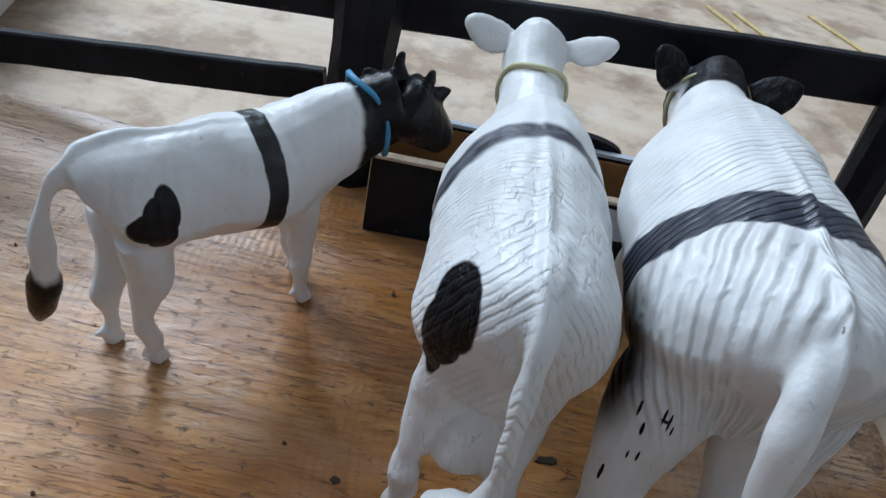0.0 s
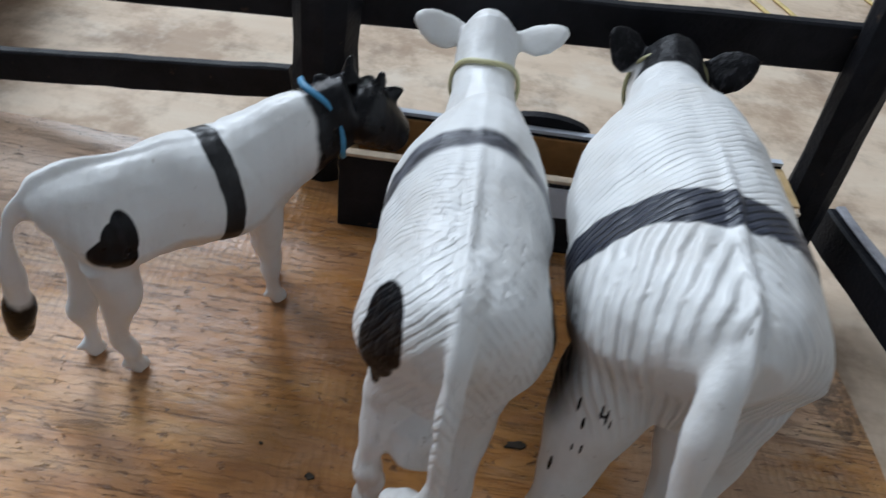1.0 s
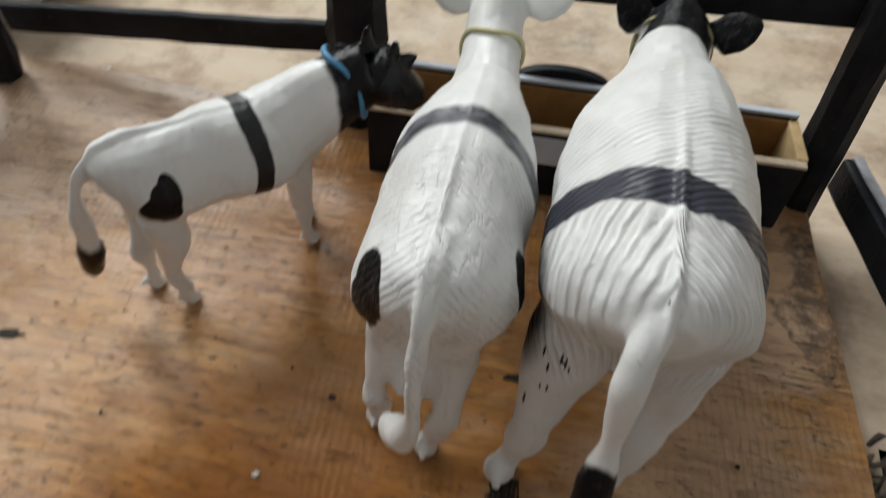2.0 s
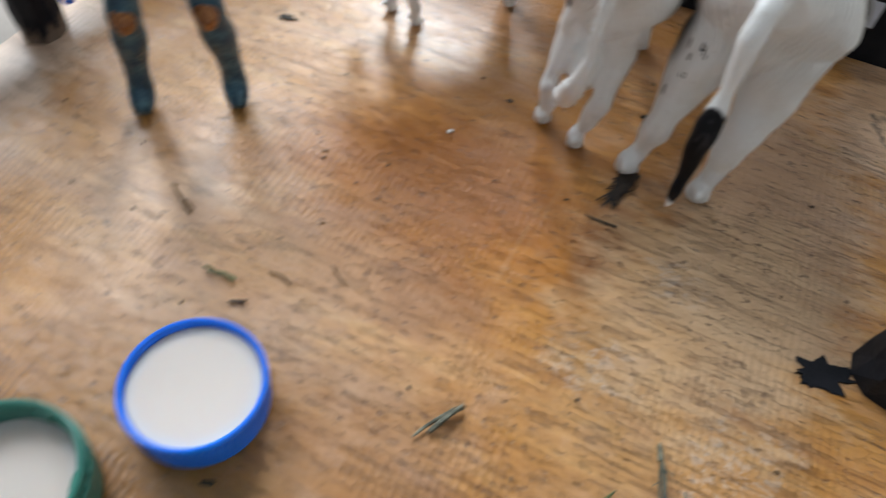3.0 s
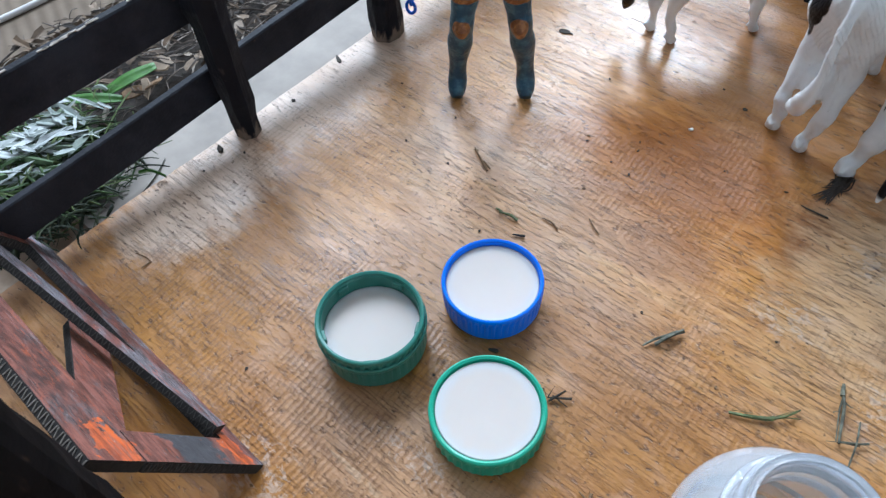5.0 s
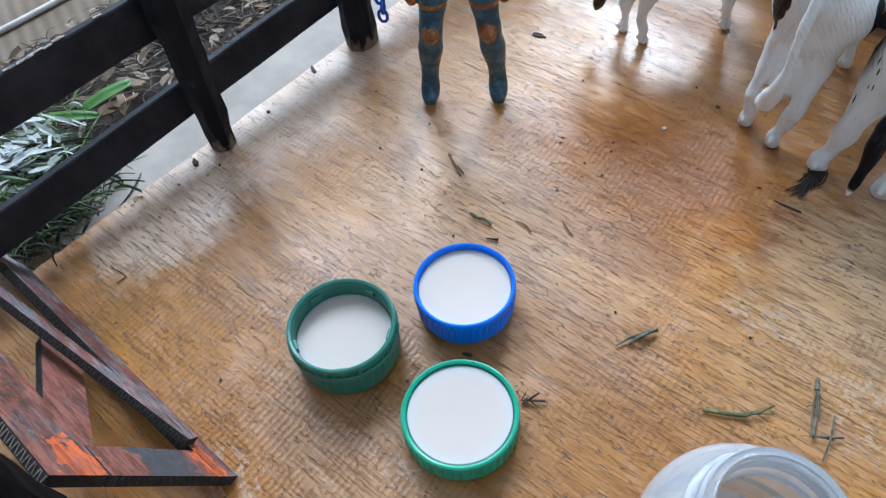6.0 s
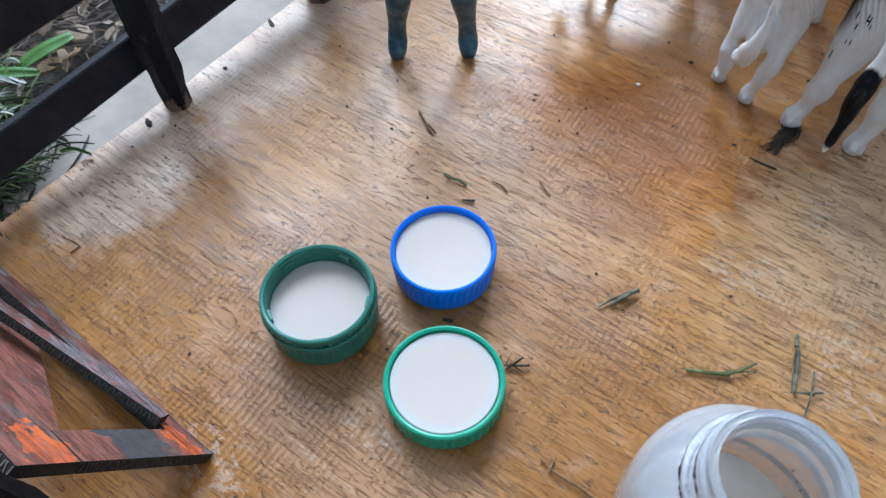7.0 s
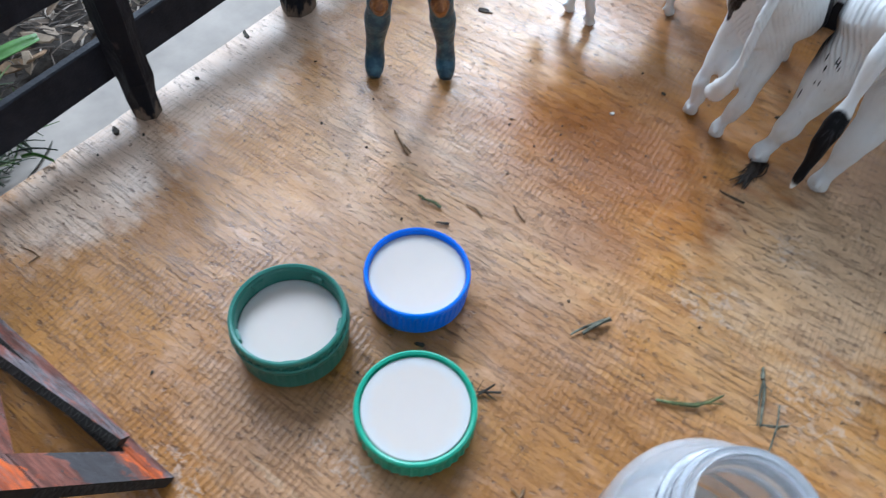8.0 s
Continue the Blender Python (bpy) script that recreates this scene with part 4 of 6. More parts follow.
cow("toy_cow", "large white plastic toy cow with dark belt and black head", pose(0.0688, 0.0825, 0, 0, 0, -1), LB, HB, WB,
    [(-0.0180, -0.0020), (0.0035, -0.0010), (-0.0065, 0.074), (0.0060, 0.072)],
    [(0.0, 0.008, 0.0600), (-0.0007, 0.0005, 0.0585), (-0.0022, -0.0060, 0.0555), (-0.0027, -0.0095, 0.0495), (-0.0026, -0.0120, 0.0400), (-0.0026, -0.0165, 0.0280), (-0.0032, -0.0225, 0.0125)],
    (0.0030, 0.0036, 0.0031, 0.0026, 0.0022, 0.0030, 0.0007),
    [(0.0, 0.058, 0.0415), (0.0, 0.073, 0.0450), (0.0005, 0.0850, 0.0455), (0.0012, 0.0975, 0.0470)], (0.0155, 0.0118, 0.0090, 0.0088), (0.0020, 0.1200, 0.0340), 0.0088,
    [((-0.0050, 0.0965, 0.0500), (-0.0148, 0.0950, 0.0552), (0, 0.7, 0.7), 0.0105), ((0.0070, 0.0965, 0.0500), (0.0192, 0.0940, 0.0545), (0, 0.6, 0.8), 0.0095)], mat_b, "combed", udder=False, tall=1.14)
elastic_band("olive rubber band round the black-headed cow's neck", pose(0.0712, 0.1755, 0.0516, 4, -5, -1), 0.0094, 0.0106, 0.0005, (0.38, 0.36, 0.20))

# calf with black head and a blue halter
LC, HC, WC = 0.0660, 0.0475, 0.0125
mat_c = cow_material("calf_plastic", [((0.0105, 0.0102, 0.0382), (0.0060, 0.0022, 0.0042)), ((0.0120, 0.0088, 0.0345), (0.0060, 0.0028, 0.0030)), ((0.0110, 0.0070, 0.0360), (0.0060, 0.0040, 0.0028)), ((0.0110, 0.0086, 0.0372), (0.0060, 0.0030, 0.0036)), ((-0.0066, -0.0084, 0.0132), (0.0075, 0.0068, 0.0122))], [(0.0342, -0.26, 0.0021, 0.0270, 0.0034, 0.0370, 0.0105)], dark_y=0.0525)
cow("toy_cow", "small white toy calf with black stripe and horned black head", pose(-0.0425, 0.1040, 0, 0, 0, -41), LC, HC, WC,
    [(-0.0050, 0.0022), (0.0045, 0.0078), (-0.0052, 0.0465), (0.0035, 0.0428)],
    [(0.0, 0.002, 0.0430), (-0.0008, -0.0043, 0.0400), (-0.0022, -0.0068, 0.0315), (-0.0034, -0.0075, 0.0235), (-0.0045, -0.0085, 0.0178), (-0.0060, -0.0099, 0.0105)],
    (0.0026, 0.0023, 0.0018, 0.0021, 0.0030, 0.0008),
    [(0.0, 0.040, 0.0345), (0.0005, 0.050, 0.0385), (0.0015, 0.058, 0.0410), (0.0045, 0.0640, 0.0440)], (0.0100, 0.0085, 0.0070, 0.0064), (0.0090, 0.0740, 0.0360), 0.0072,
    [((0.0065, 0.0680, 0.0455), (0.0090, 0.0740, 0.0470), (0, 0.2, 0.9), 0.0042), ((0.0020, 0.0610, 0.0470), (-0.0015, 0.0570, 0.0495), (0, 0.2, 0.9), 0.0042)], mat_c, "plain",
    horns=[[(0.0030, 0.0640, 0.0480), (0.0015, 0.0640, 0.0510), (0.0020, 0.0645, 0.0532)], [(0.0065, 0.0670, 0.0470), (0.0080, 0.0680, 0.0495), (0.0078, 0.0680, 0.0515)]], udder=False, voxel=0.00042, tall=1.12, belly=0.60)
elastic_band("bright blue cord halter round the calf's neck", pose(-0.0040, 0.1482, 0.0452, 20, 0, -45), 0.0084, 0.0100, 0.0006, (0.05, 0.24, 0.42))


# ---- bottle caps with milk ----
def milk_material():
    m = Mat("milk", rough=0.42, spec=0.28)
    x, y, z = m.split(m.coord.outputs["Object"])
    rad = m.math("ADD", m.vec("LENGTH", m.join(x, y, 0.0)), m.math("MULTIPLY", m.math("SUBTRACT", m.noise(260, 4, 0.6), 0.5), 0.0035))
    c = m.mix(m.math("MULTIPLY", m.noise(110, 4, 0.6), 0.6), (0.63, 0.56, 0.51), (0.57, 0.50, 0.455))
    m.colour(m.mix(m.math("MULTIPLY", m.step(rad, 0.0105, 0.0145), 0.8), c, (0.57, 0.585, 0.60)))
    m.b.inputs["Subsurface Weight"].default_value = 0.25
    m.b.inputs["Subsurface Radius"].default_value = (0.003, 0.002, 0.0015)
    m.b.inputs["Subsurface Scale"].default_value = 0.5
    return m.m


M_milk = milk_material()


def bottle_cap(label, x, y, r, h, level, colour, ribs, collar, turn, foot=1.0, w=0.0011):
    """An upturned screw cap: a ribbed skirt, a thin lip, a tamper collar where it has one, and milk inside."""
    cap = thing("bottle_cap", label, "bottle cap", pose(x, y, 0, 0, 0, turn), "caps of milk")
    mat = plain("cap_plastic_" + label.split()[0], colour, 0.34, 0.08, 160, bump=0.08)
    seg = ribs * 4
    prof = [(r * 0.86 * foot, 0.0), (r * 0.965 * foot, 0.0004), (r * (0.5 + 0.5 * foot), 0.0016), (r, h - 0.0032), (r, h - 0.0010), (r - 0.0002, h - 0.0002), (r - w * 0.5, h), (r - w, h - 0.0003), (r - w, h - 0.0012), (r - w * 1.25, h - 0.0016), (r - w * 1.3, 0.0016), (0.0, 0.0014)]
    bm = lathe([(0.0, 0.0)] + prof, seg)
    for v in bm.verts:
        rr = math.hypot(v.co.x, v.co.y)
        if rr > r - 0.0004 and 0.0008 < v.co.z < h - 0.0018:
            k = round((math.atan2(v.co.y, v.co.x) % (2 * math.pi)) / (2 * math.pi) * seg) % 4
            f = 1.0 if k in (0, 1) else (r - 0.00045) / r
            v.co.x *= f
            v.co.y *= f
    bmesh.ops.recalc_face_normals(bm, faces=bm.faces)
    part("shell", bm, mat, cap, smooth=False)
    if collar:
        z = h - 0.0034
        part("tamper_ring", lathe([(r + 0.0001, z - 0.0022), (r + 0.0003, z - 0.0017), (r + 0.0004, z - 0.0003), (r + 0.0002, z), (r - 0.0003, z), (r - 0.0003, z - 0.0022)], 72, close=True), mat, cap, smooth=True)
        for k in range(5):
            a = 0.5 + k * 1.25
            part("inner_tab", box(-0.0018, 0.0018, -0.0006, 0.0004, -0.0013, 0.0010, 0.0003), mat, cap, at=pose((r - w * 1.6) * math.cos(a), (r - w * 1.6) * math.sin(a), h - 0.0028, 0, 0, math.degrees(a) + 90))
    ri = r - w * 1.3 - 0.00005
    part("milk", lathe([(0.0, level), (ri * 0.90, level), (ri * 0.97, level + 0.00010), (ri, level + 0.00015), (ri, 0.002), (0.0, 0.002)], 64), M_milk, cap, "white milk filling the cap", True)
    return cap


bottle_cap("blue plastic bottle cap full of white milk", -0.0084, -0.0369, 0.0156, 0.0118, 0.0096, (0.001, 0.185, 0.92), 48, False, 10, 0.93)
bottle_cap("dark teal bottle cap half full of milk", -0.0258, -0.0714, 0.0161, 0.0153, 0.0088, (0.030, 0.180, 0.140), 40, True, 0, 0.95, 0.0013)
bottle_cap("green plastic bottle cap brimming with milk", 0.0165, -0.0688, 0.0163, 0.0090, 0.0078, (0.016, 0.36, 0.225), 40, False, 25, 1.0, 0.0014)


# ---- clear bottle ----
def clear_plastic():
    m = Mat("frosted_clear_plastic", rough=0.16, spec=0.5)
    m.colour(m.mix(m.noise(120, 3), (0.86, 0.90, 0.96), (0.93, 0.95, 0.97)))
    m.b.inputs["Transmission Weight"].default_value = 0.76
    m.b.inputs["IOR"].default_value = 1.25
    m.rough(m.math("ADD", m.math("MULTIPLY", m.noise(90, 3), 0.16), 0.05))
    m.bump(m.noise(140, 3), 0.12, 0.0006)
    return m.m


M_clear = clear_plastic()


def bottle_top():
    b = thing("cut_bottle", "clear plastic bottle with open threaded mouth and milk residue", "bottle", pose(0.0905, -0.0605, 0.0, 0, 0, 20))
    w = 0.0009
    out = [(0.0225, 0.0), (0.0238, 0.002), (0.0240, 0.014), (0.0238, 0.024), (0.0222, 0.0315), (0.0190, 0.0362), (0.0160, 0.0382), (0.0142, 0.0392), (0.0136, 0.0408), (0.0160, 0.0412), (0.0162, 0.0422), (0.0136, 0.0428), (0.0134, 0.0500), (0.0131, 0.0506)]
    inn = [(0.0118, 0.0506), (0.0115, 0.0500), (0.0116, 0.0400), (0.0130, 0.0378), (0.0180, 0.0350), (0.0212, 0.0306), (0.0228, 0.0232), (0.0230, 0.014), (0.0228, 0.003), (0.0, 0.0012)]
    line = [tuple(p) for p in smooth_line(out, 2)] + [tuple(p) for p in smooth_line(inn, 2)]
    bm = lathe([(0.0, 0.0)] + [(max(0.0, r), z) for r, z in line], 72)
    bmesh.ops.remove_doubles(bm, verts=bm.verts, dist=1e-6)
    bmesh.ops.recalc_face_normals(bm, faces=bm.faces)
    body = part("body", bm, M_clear, b, smooth=True)
    for z0 in (0.0440, 0.0462):
        pts = [(0.01375 * math.cos(a), 0.01375 * math.sin(a), z0 + 0.0022 * a / (2 * math.pi)) for a in np.linspace(0.4, 5.6, 40)]
        part("thread", tube(bmesh.new(), pts, [0.0002] + [0.0007] * 38 + [0.0002], 8), M_clear, body, smooth=True)
    ink = plain("smudged_dark_print", (0.035, 0.035, 0.045), 0.5, 0.3, 700)
    for a0, a1, rr, z, r1 in ((2.25, 3.75, 0.0160, 0.0389, 0.00040), (2.15, 3.95, 0.0144, 0.0399, 0.00034), (1.2, 2.0, 0.0143, 0.0399, 0.00022), (2.55, 3.55, 0.0141, 0.0433, 0.00036)):
        k = int((a1 - a0) * 40)
        pts = [(rr * math.cos(a), rr * math.sin(a), z + 0.0002 * math.sin(a * 37)) for a in np.linspace(a0, a1, k)]
        rad = [0.00005 + r1 * max(0.0, 0.35 + 1.1 * noise.noise(Vector((q * 0.31, a0 * 7, 1))) + 0.5 * noise.noise(Vector((q * 1.1, a0 * 7, 5)))) for q in range(k)]
        part("smudge", tube(bmesh.new(), pts, rad, 6), ink, body, "dark smudged mark in the neck groove")
    part("milk_residue", lathe([(0.0, 0.0024), (0.018, 0.0024), (0.0222, 0.0030), (0.0224, 0.0022), (0.018, 0.0016), (0.0, 0.0016)], 48), plain("thin_milk", (0.55, 0.46, 0.38), 0.3, 0.1, 80), b, "thin film of milk left in the bottle", True)
    bm = bmesh.new()
    ring = [(0.0105 * math.cos(a) * (1 + 0.12 * math.sin(2 * a)) - 0.0098, 0.0130 * math.sin(a) - 0.0055) for a in np.linspace(0, 2 * math.pi, 36, endpoint=False)]
    top = [bm.verts.new((x, y, 0.0034)) for x, y in ring]
    low = [bm.verts.new((x * 1.03, y * 1.03, 0.0025)) for x, y in ring]
    bm.faces.new(top)
    for k in range(36):
        bm.faces.new((low[k], low[(k + 1) % 36], top[(k + 1) % 36], top[k]))
    for k, (a, z, tall) in enumerate(((0.90, 0.0128, 0.0010), (0.80, 0.0100, 0.0016), (0.72, 0.0092, 0.0012), (0.66, 0.0112, 0.0008), (0.98, 0.0095, 0.0009))):
        part("dirt_speck", box(-0.00014, 0.00014, -0.0002, 0.0002, 0.0, tall), ink, b, "dark speck of dirt on the inner wall", at=pose(0.0227 * math.cos(a), 0.0227 * math.sin(a), z, 0, 0, 35 * k))
    part("milk_puddle", bm, M_milk, b, "white milk pooled in the bottom")
    return b


bottle_top()


# ---- leaning gate of painted corrugated card ----
def flame_paint(name, red, grey, grey_share):
    """Brushed poster paint on card: dusty red over grey and black, with orange dabs at the free end."""
    m = Mat(name, rough=0.55, spec=0.3)
    streak = m.noise(85, 5, 0.68, (1, 5, 5), distort=0.7)
    big = m.noise(34, 5, 0.65, (1, 2, 2), (2, 5, 1), 0.5)
    c = m.mix(m.step(streak, 0.35, 0.68), tuple(v * 0.45 for v in red), tuple(v * 1.4 for v in red))
    brush = m.noise(120, 5, 0.7, (1, 9, 9), (7, 3, 1), 0.9)
    c = m.mix(m.math("MULTIPLY", m.step(big, 0.62 - grey_share, 0.72 - grey_share), 0.9), c, m.mix(m.step(brush, 0.38, 0.64), tuple(v * 0.22 for v in grey), tuple(v * 1.9 for v in grey)))
    c = m.mix(m.math("MULTIPLY", m.math("MULTIPLY", m.step(brush, 0.54, 0.62), m.step(m.noise(48, 4, 0.6, (1, 2, 2), (1, 7, 3)), 0.44, 0.58)), 0.8), c, (0.022, 0.016, 0.016))
    c = m.mix(m.math("MULTIPLY", m.step(m.noise(30, 4, 0.65, (1, 1.5, 1.5), (5, 5, 2)), 0.56, 0.66), 0.7), c, (0.025, 0.020, 0.020))
    hot = m.math("MULTIPLY", m.step(m.noise(95, 5, 0.68, (1, 4, 4), (8, 1, 4), 1.2), 0.56, 0.68), 0.34)
    for at_, r in (((0.1195, 0.0075, 0), (0.0085, 0.0036, 1)), ((0.1190, 0.0515, 0), (0.0085, 0.0050, 1))):
        hot = m.math("MAXIMUM", hot, m.math("MULTIPLY", m.blob(at_, r, 1.6, 300), m.math("ADD", m.math("MULTIPLY", m.step(streak, 0.38, 0.62), 0.65), 0.3)))
    wisp = m.noise(70, 5, 0.7, (1, 13, 13), (3, 8, 6), 1.6)
    hot = m.math("MAXIMUM", hot, m.math("MULTIPLY", m.step(wisp, 0.60, 0.66), 0.5))
    c = m.mix(m.math("MULTIPLY", m.step(wisp, 0.39, 0.34), 0.35), c, (0.40, 0.37, 0.36))
    c = m.mix(hot, c, m.mix(streak, (0.62, 0.085, 0.012), (0.74, 0.17, 0.040)))
    c = m.mix(m.blob((0.118, 0.0235, 0), (0.012, 0.0095, 1), 1.1, 260), c, m.mix(m.noise(300, 4, 0.65), (0.020, 0.020, 0.022), (0.10, 0.10, 0.11)))
    c = m.mix(m.math("MULTIPLY", m.step(m.noise(520, 3, 0.6, (1, 2, 2)), 0.67, 0.74), 0.55), c, (0.46, 0.45, 0.44))
    m.colour(c)
    m.bump(m.math("ADD", streak, m.noise(500, 3)), 0.35, 0.0006)
    return m.m


M_flame = flame_paint("dusty_red_paint", (0.215, 0.082, 0.062), (0.12, 0.095, 0.095), 0.08)
M_flame_grey = flame_paint("grey_and_red_paint", (0.175, 0.066, 0.054), (0.16, 0.155, 0.17), 0.17)
M_flute = plain("black_cut_card_edge", (0.020, 0.017, 0.015), 0.8, 0.4, 900)


def card_strip(name, parent, a, b, width0, width1, lift, thick=0.0030, label="", grey=False):
    """A strip of corrugated card in the gate's own plane (local x along, local y up the gate), with fluted cut edges."""
    a, b = Vector((*a, 0)), Vector((*b, 0))
    d = (b - a).normalized()
    s = Vector((-d.y, d.x, 0))
    bm = bmesh.new()
    lo = [a - s * width0 / 2, b - s * width1 / 2, b + s * width1 / 2, a + s * width0 / 2]
    v0 = [bm.verts.new(p + Vector((0, 0, lift))) for p in lo]
    v1 = [bm.verts.new(p + Vector((0, 0, lift + thick))) for p in lo]
    bm.faces.new(v0[::-1])
    bm.faces.new(v1)
    for k in range(4):
        f = bm.faces.new((v0[k], v0[(k + 1) % 4], v1[(k + 1) % 4], v1[k]))
        f.material_index = 1
    strip = part(name, bm, [M_flame_grey if grey else M_flame, M_flute], parent, label)
    n = int((b - a).length / 0.0011)
    bm = bmesh.new()
    for e, wa, wb in ((-1, width0, width1), (1, width0, width1)):
        for i in range(n):
            jit = 0.35 * noise.noise(Vector((i * 1.3, e * 5.0, width0 * 900)))
            if jit > 0.19:
                continue
            t0, t1 = (i + 0.12 + jit) / n, (i + 0.52 + jit * 0.5) / n
            p = a.lerp(b, t0) + s * e * (wa + (wb - wa) * t0) / 2
            q = a.lerp(b, t1) + s * e * (wa + (wb - wa) * t1) / 2
            z0, z1 = (lift + 0.0004, lift + thick - 0.0004) if i % 2 else (lift + thick - 0.0004, lift + 0.0004)
            o = s * e * 0.00022
            vs = [bm.verts.new(p + o + Vector((0, 0, z0))), bm.verts.new(q + o + Vector((0, 0, z1))), bm.verts.new(q + o + d * 0.0003 + Vector((0, 0, z1))), bm.verts.new(p + o + d * 0.0003 + Vector((0, 0, z0)))]
            ws = [bm.verts.new(v.co - o * 1.8) for v in vs]
            bm.faces.new(vs)
            for k in range(4):
                bm.faces.new((vs[k], ws[k], ws[(k + 1) % 4], vs[(k + 1) % 4]))
    bmesh.ops.recalc_face_normals(bm, faces=bm.faces)
    part("fluting", bm, M_flute_light if name == "top_rail" else M_flute_dark, strip, "torn fluted edge of the card")
    return strip


M_flute_dark = plain("sooty_card_fluting", (0.050, 0.044, 0.040), 0.8, 0.5, 900)
M_flute_light = plain("grey_card_fluting", (0.20, 0.17, 0.145), 0.85, 0.4, 900)


def gate():
    up = math.degrees(math.atan2(0.0565, 0.0265))
    g = thing("card_gate", "leaning gate of corrugated card, painted black and scorched orange", "gate", pose(-0.1450, -0.1190, 0.0006, 180 - up, 0, 0))
    w, ln = 0.0622, 0.1235
    card_strip("bottom_rail", g, (0.0, 0.0055), (ln, 0.0040), 0.0110, 0.0080, 0.0, grey=True)
    card_strip("top_rail", g, (-0.004, w - 0.0075), (ln, w - 0.0080), 0.0170, 0.0160, 0.0, label="orange streaked top rail")
    card_strip("end_rail", g, (ln - 0.0055, 0.0072), (ln - 0.0055, w - 0.0165), 0.0110, 0.0110, 0.0)
    card_strip("end_rail", g, (0.0060, 0.0105), (0.0060, w - 0.0165), 0.0100, 0.0100, 0.0)
    card_strip("brace", g, (ln - 0.0130, 0.0088), (0.002, w - 0.018), 0.0060, 0.0065, -0.0027, 0.0024, grey=True)
    card_strip("brace", g, (0.056, 0.014), (ln - 0.016, w - 0.018), 0.0120, 0.0120, 0.0034)
    return g


gate()
def scuffed_black():
    m = Mat("scuffed_black_paint", rough=0.7, spec=0.08)
    c = m.ramp(m.noise(90, 4, 0.6), (0.3, (0.0024, 0.0024, 0.0030)), (0.7, (0.0060, 0.0060, 0.0072)))
    bare = m.step(m.noise(46, 5, 0.62, (1, 1, 0.30), (3, 1, 2)), 0.55, 0.61)
    m.colour(m.mix(m.math("MULTIPLY", bare, 0.8), c, m.mix(m.noise(200, 4), (0.045, 0.026, 0.017), (0.13, 0.080, 0.050))))
    m.bump(m.math("ADD", m.noise(150, 4), m.math("MULTIPLY", bare, -0.6)), 0.4, 0.0008)
    return m.m


M_deep_black = scuffed_black()
front_fence = thing("fence", "black painted post that the card gate leans on", "fence")
rod("post", (-0.0120, -0.1545, 0), (-0.0110, -0.1545, 0.120), 0.0092, 0.0092, M_deep_black, front_fence, 21, 18, 14, 0.10)
rod("post", (-0.1400, -0.1600, 0), (-0.1400, -0.1600, 0.075), 0.0060, 0.0060, M_black, front_fence, 22)


# ---- toy figure, plain ----
def figure_material():
    m = Mat("figure_plastic", rough=0.38, spec=0.45)
    x, y, z = m.split(m.coord.outputs["Object"])
    c = m.mix(m.step(m.noise(260, 4, 0.6), 0.42, 0.68), (0.016, 0.062, 0.100), (0.060, 0.150, 0.190))
    # rubbed highlights of paint on the shins and toes
    c = m.mix(m.math("MULTIPLY", m.step(m.noise(620, 3, 0.6, (1, 1, 0.5)), 0.60, 0.72), 0.45), c, (0.13, 0.25, 0.29))
    orange = m.mix(m.step(m.noise(420, 4, 0.65), 0.40, 0.66), (0.20, 0.065, 0.014), (0.46, 0.19, 0.055))
    ax = m.math("ABSOLUTE", x)
    wob = m.math("MULTIPLY", m.math("SUBTRACT", m.noise(300, 3), 0.5), 0.0012)
    zz = m.math("ADD", z, wob)

    def band(lo, hi):
        return m.math("MULTIPLY", m.step(zz, lo - 0.0002, lo + 0.0002), m.step(zz, hi + 0.0002, hi - 0.0002))

    pad = m.math("MAXIMUM", m.blob((-0.0104, -0.0108, 0.0342), (0.0034, 0.0034, 0.0040), 0.10, 500), m.blob((0.0100, -0.0108, 0.0348), (0.0034, 0.0034, 0.0040), 0.10, 500))
    mask = m.math("MAXIMUM", pad, m.math("MAXIMUM", band(0.0446, 0.0463), band(0.0512, 0.0536)))
    mask = m.math("MAXIMUM", mask, m.math("MULTIPLY", m.step(ax, 0.0140, 0.0146), band(0.0440, 0.0720)))
    m.colour(m.mix(mask, c, orange))
    m.rough(m.math("ADD", m.math("MULTIPLY", m.noise(300, 4), 0.35), 0.18))
    m.bump(m.math("ADD", m.math("ADD", m.noise(700, 3), m.math("MULTIPLY", m.noise(240, 4), 1.6)), m.math("MULTIPLY", mask, 1.2)), 0.6, 0.0006)
    return m.m


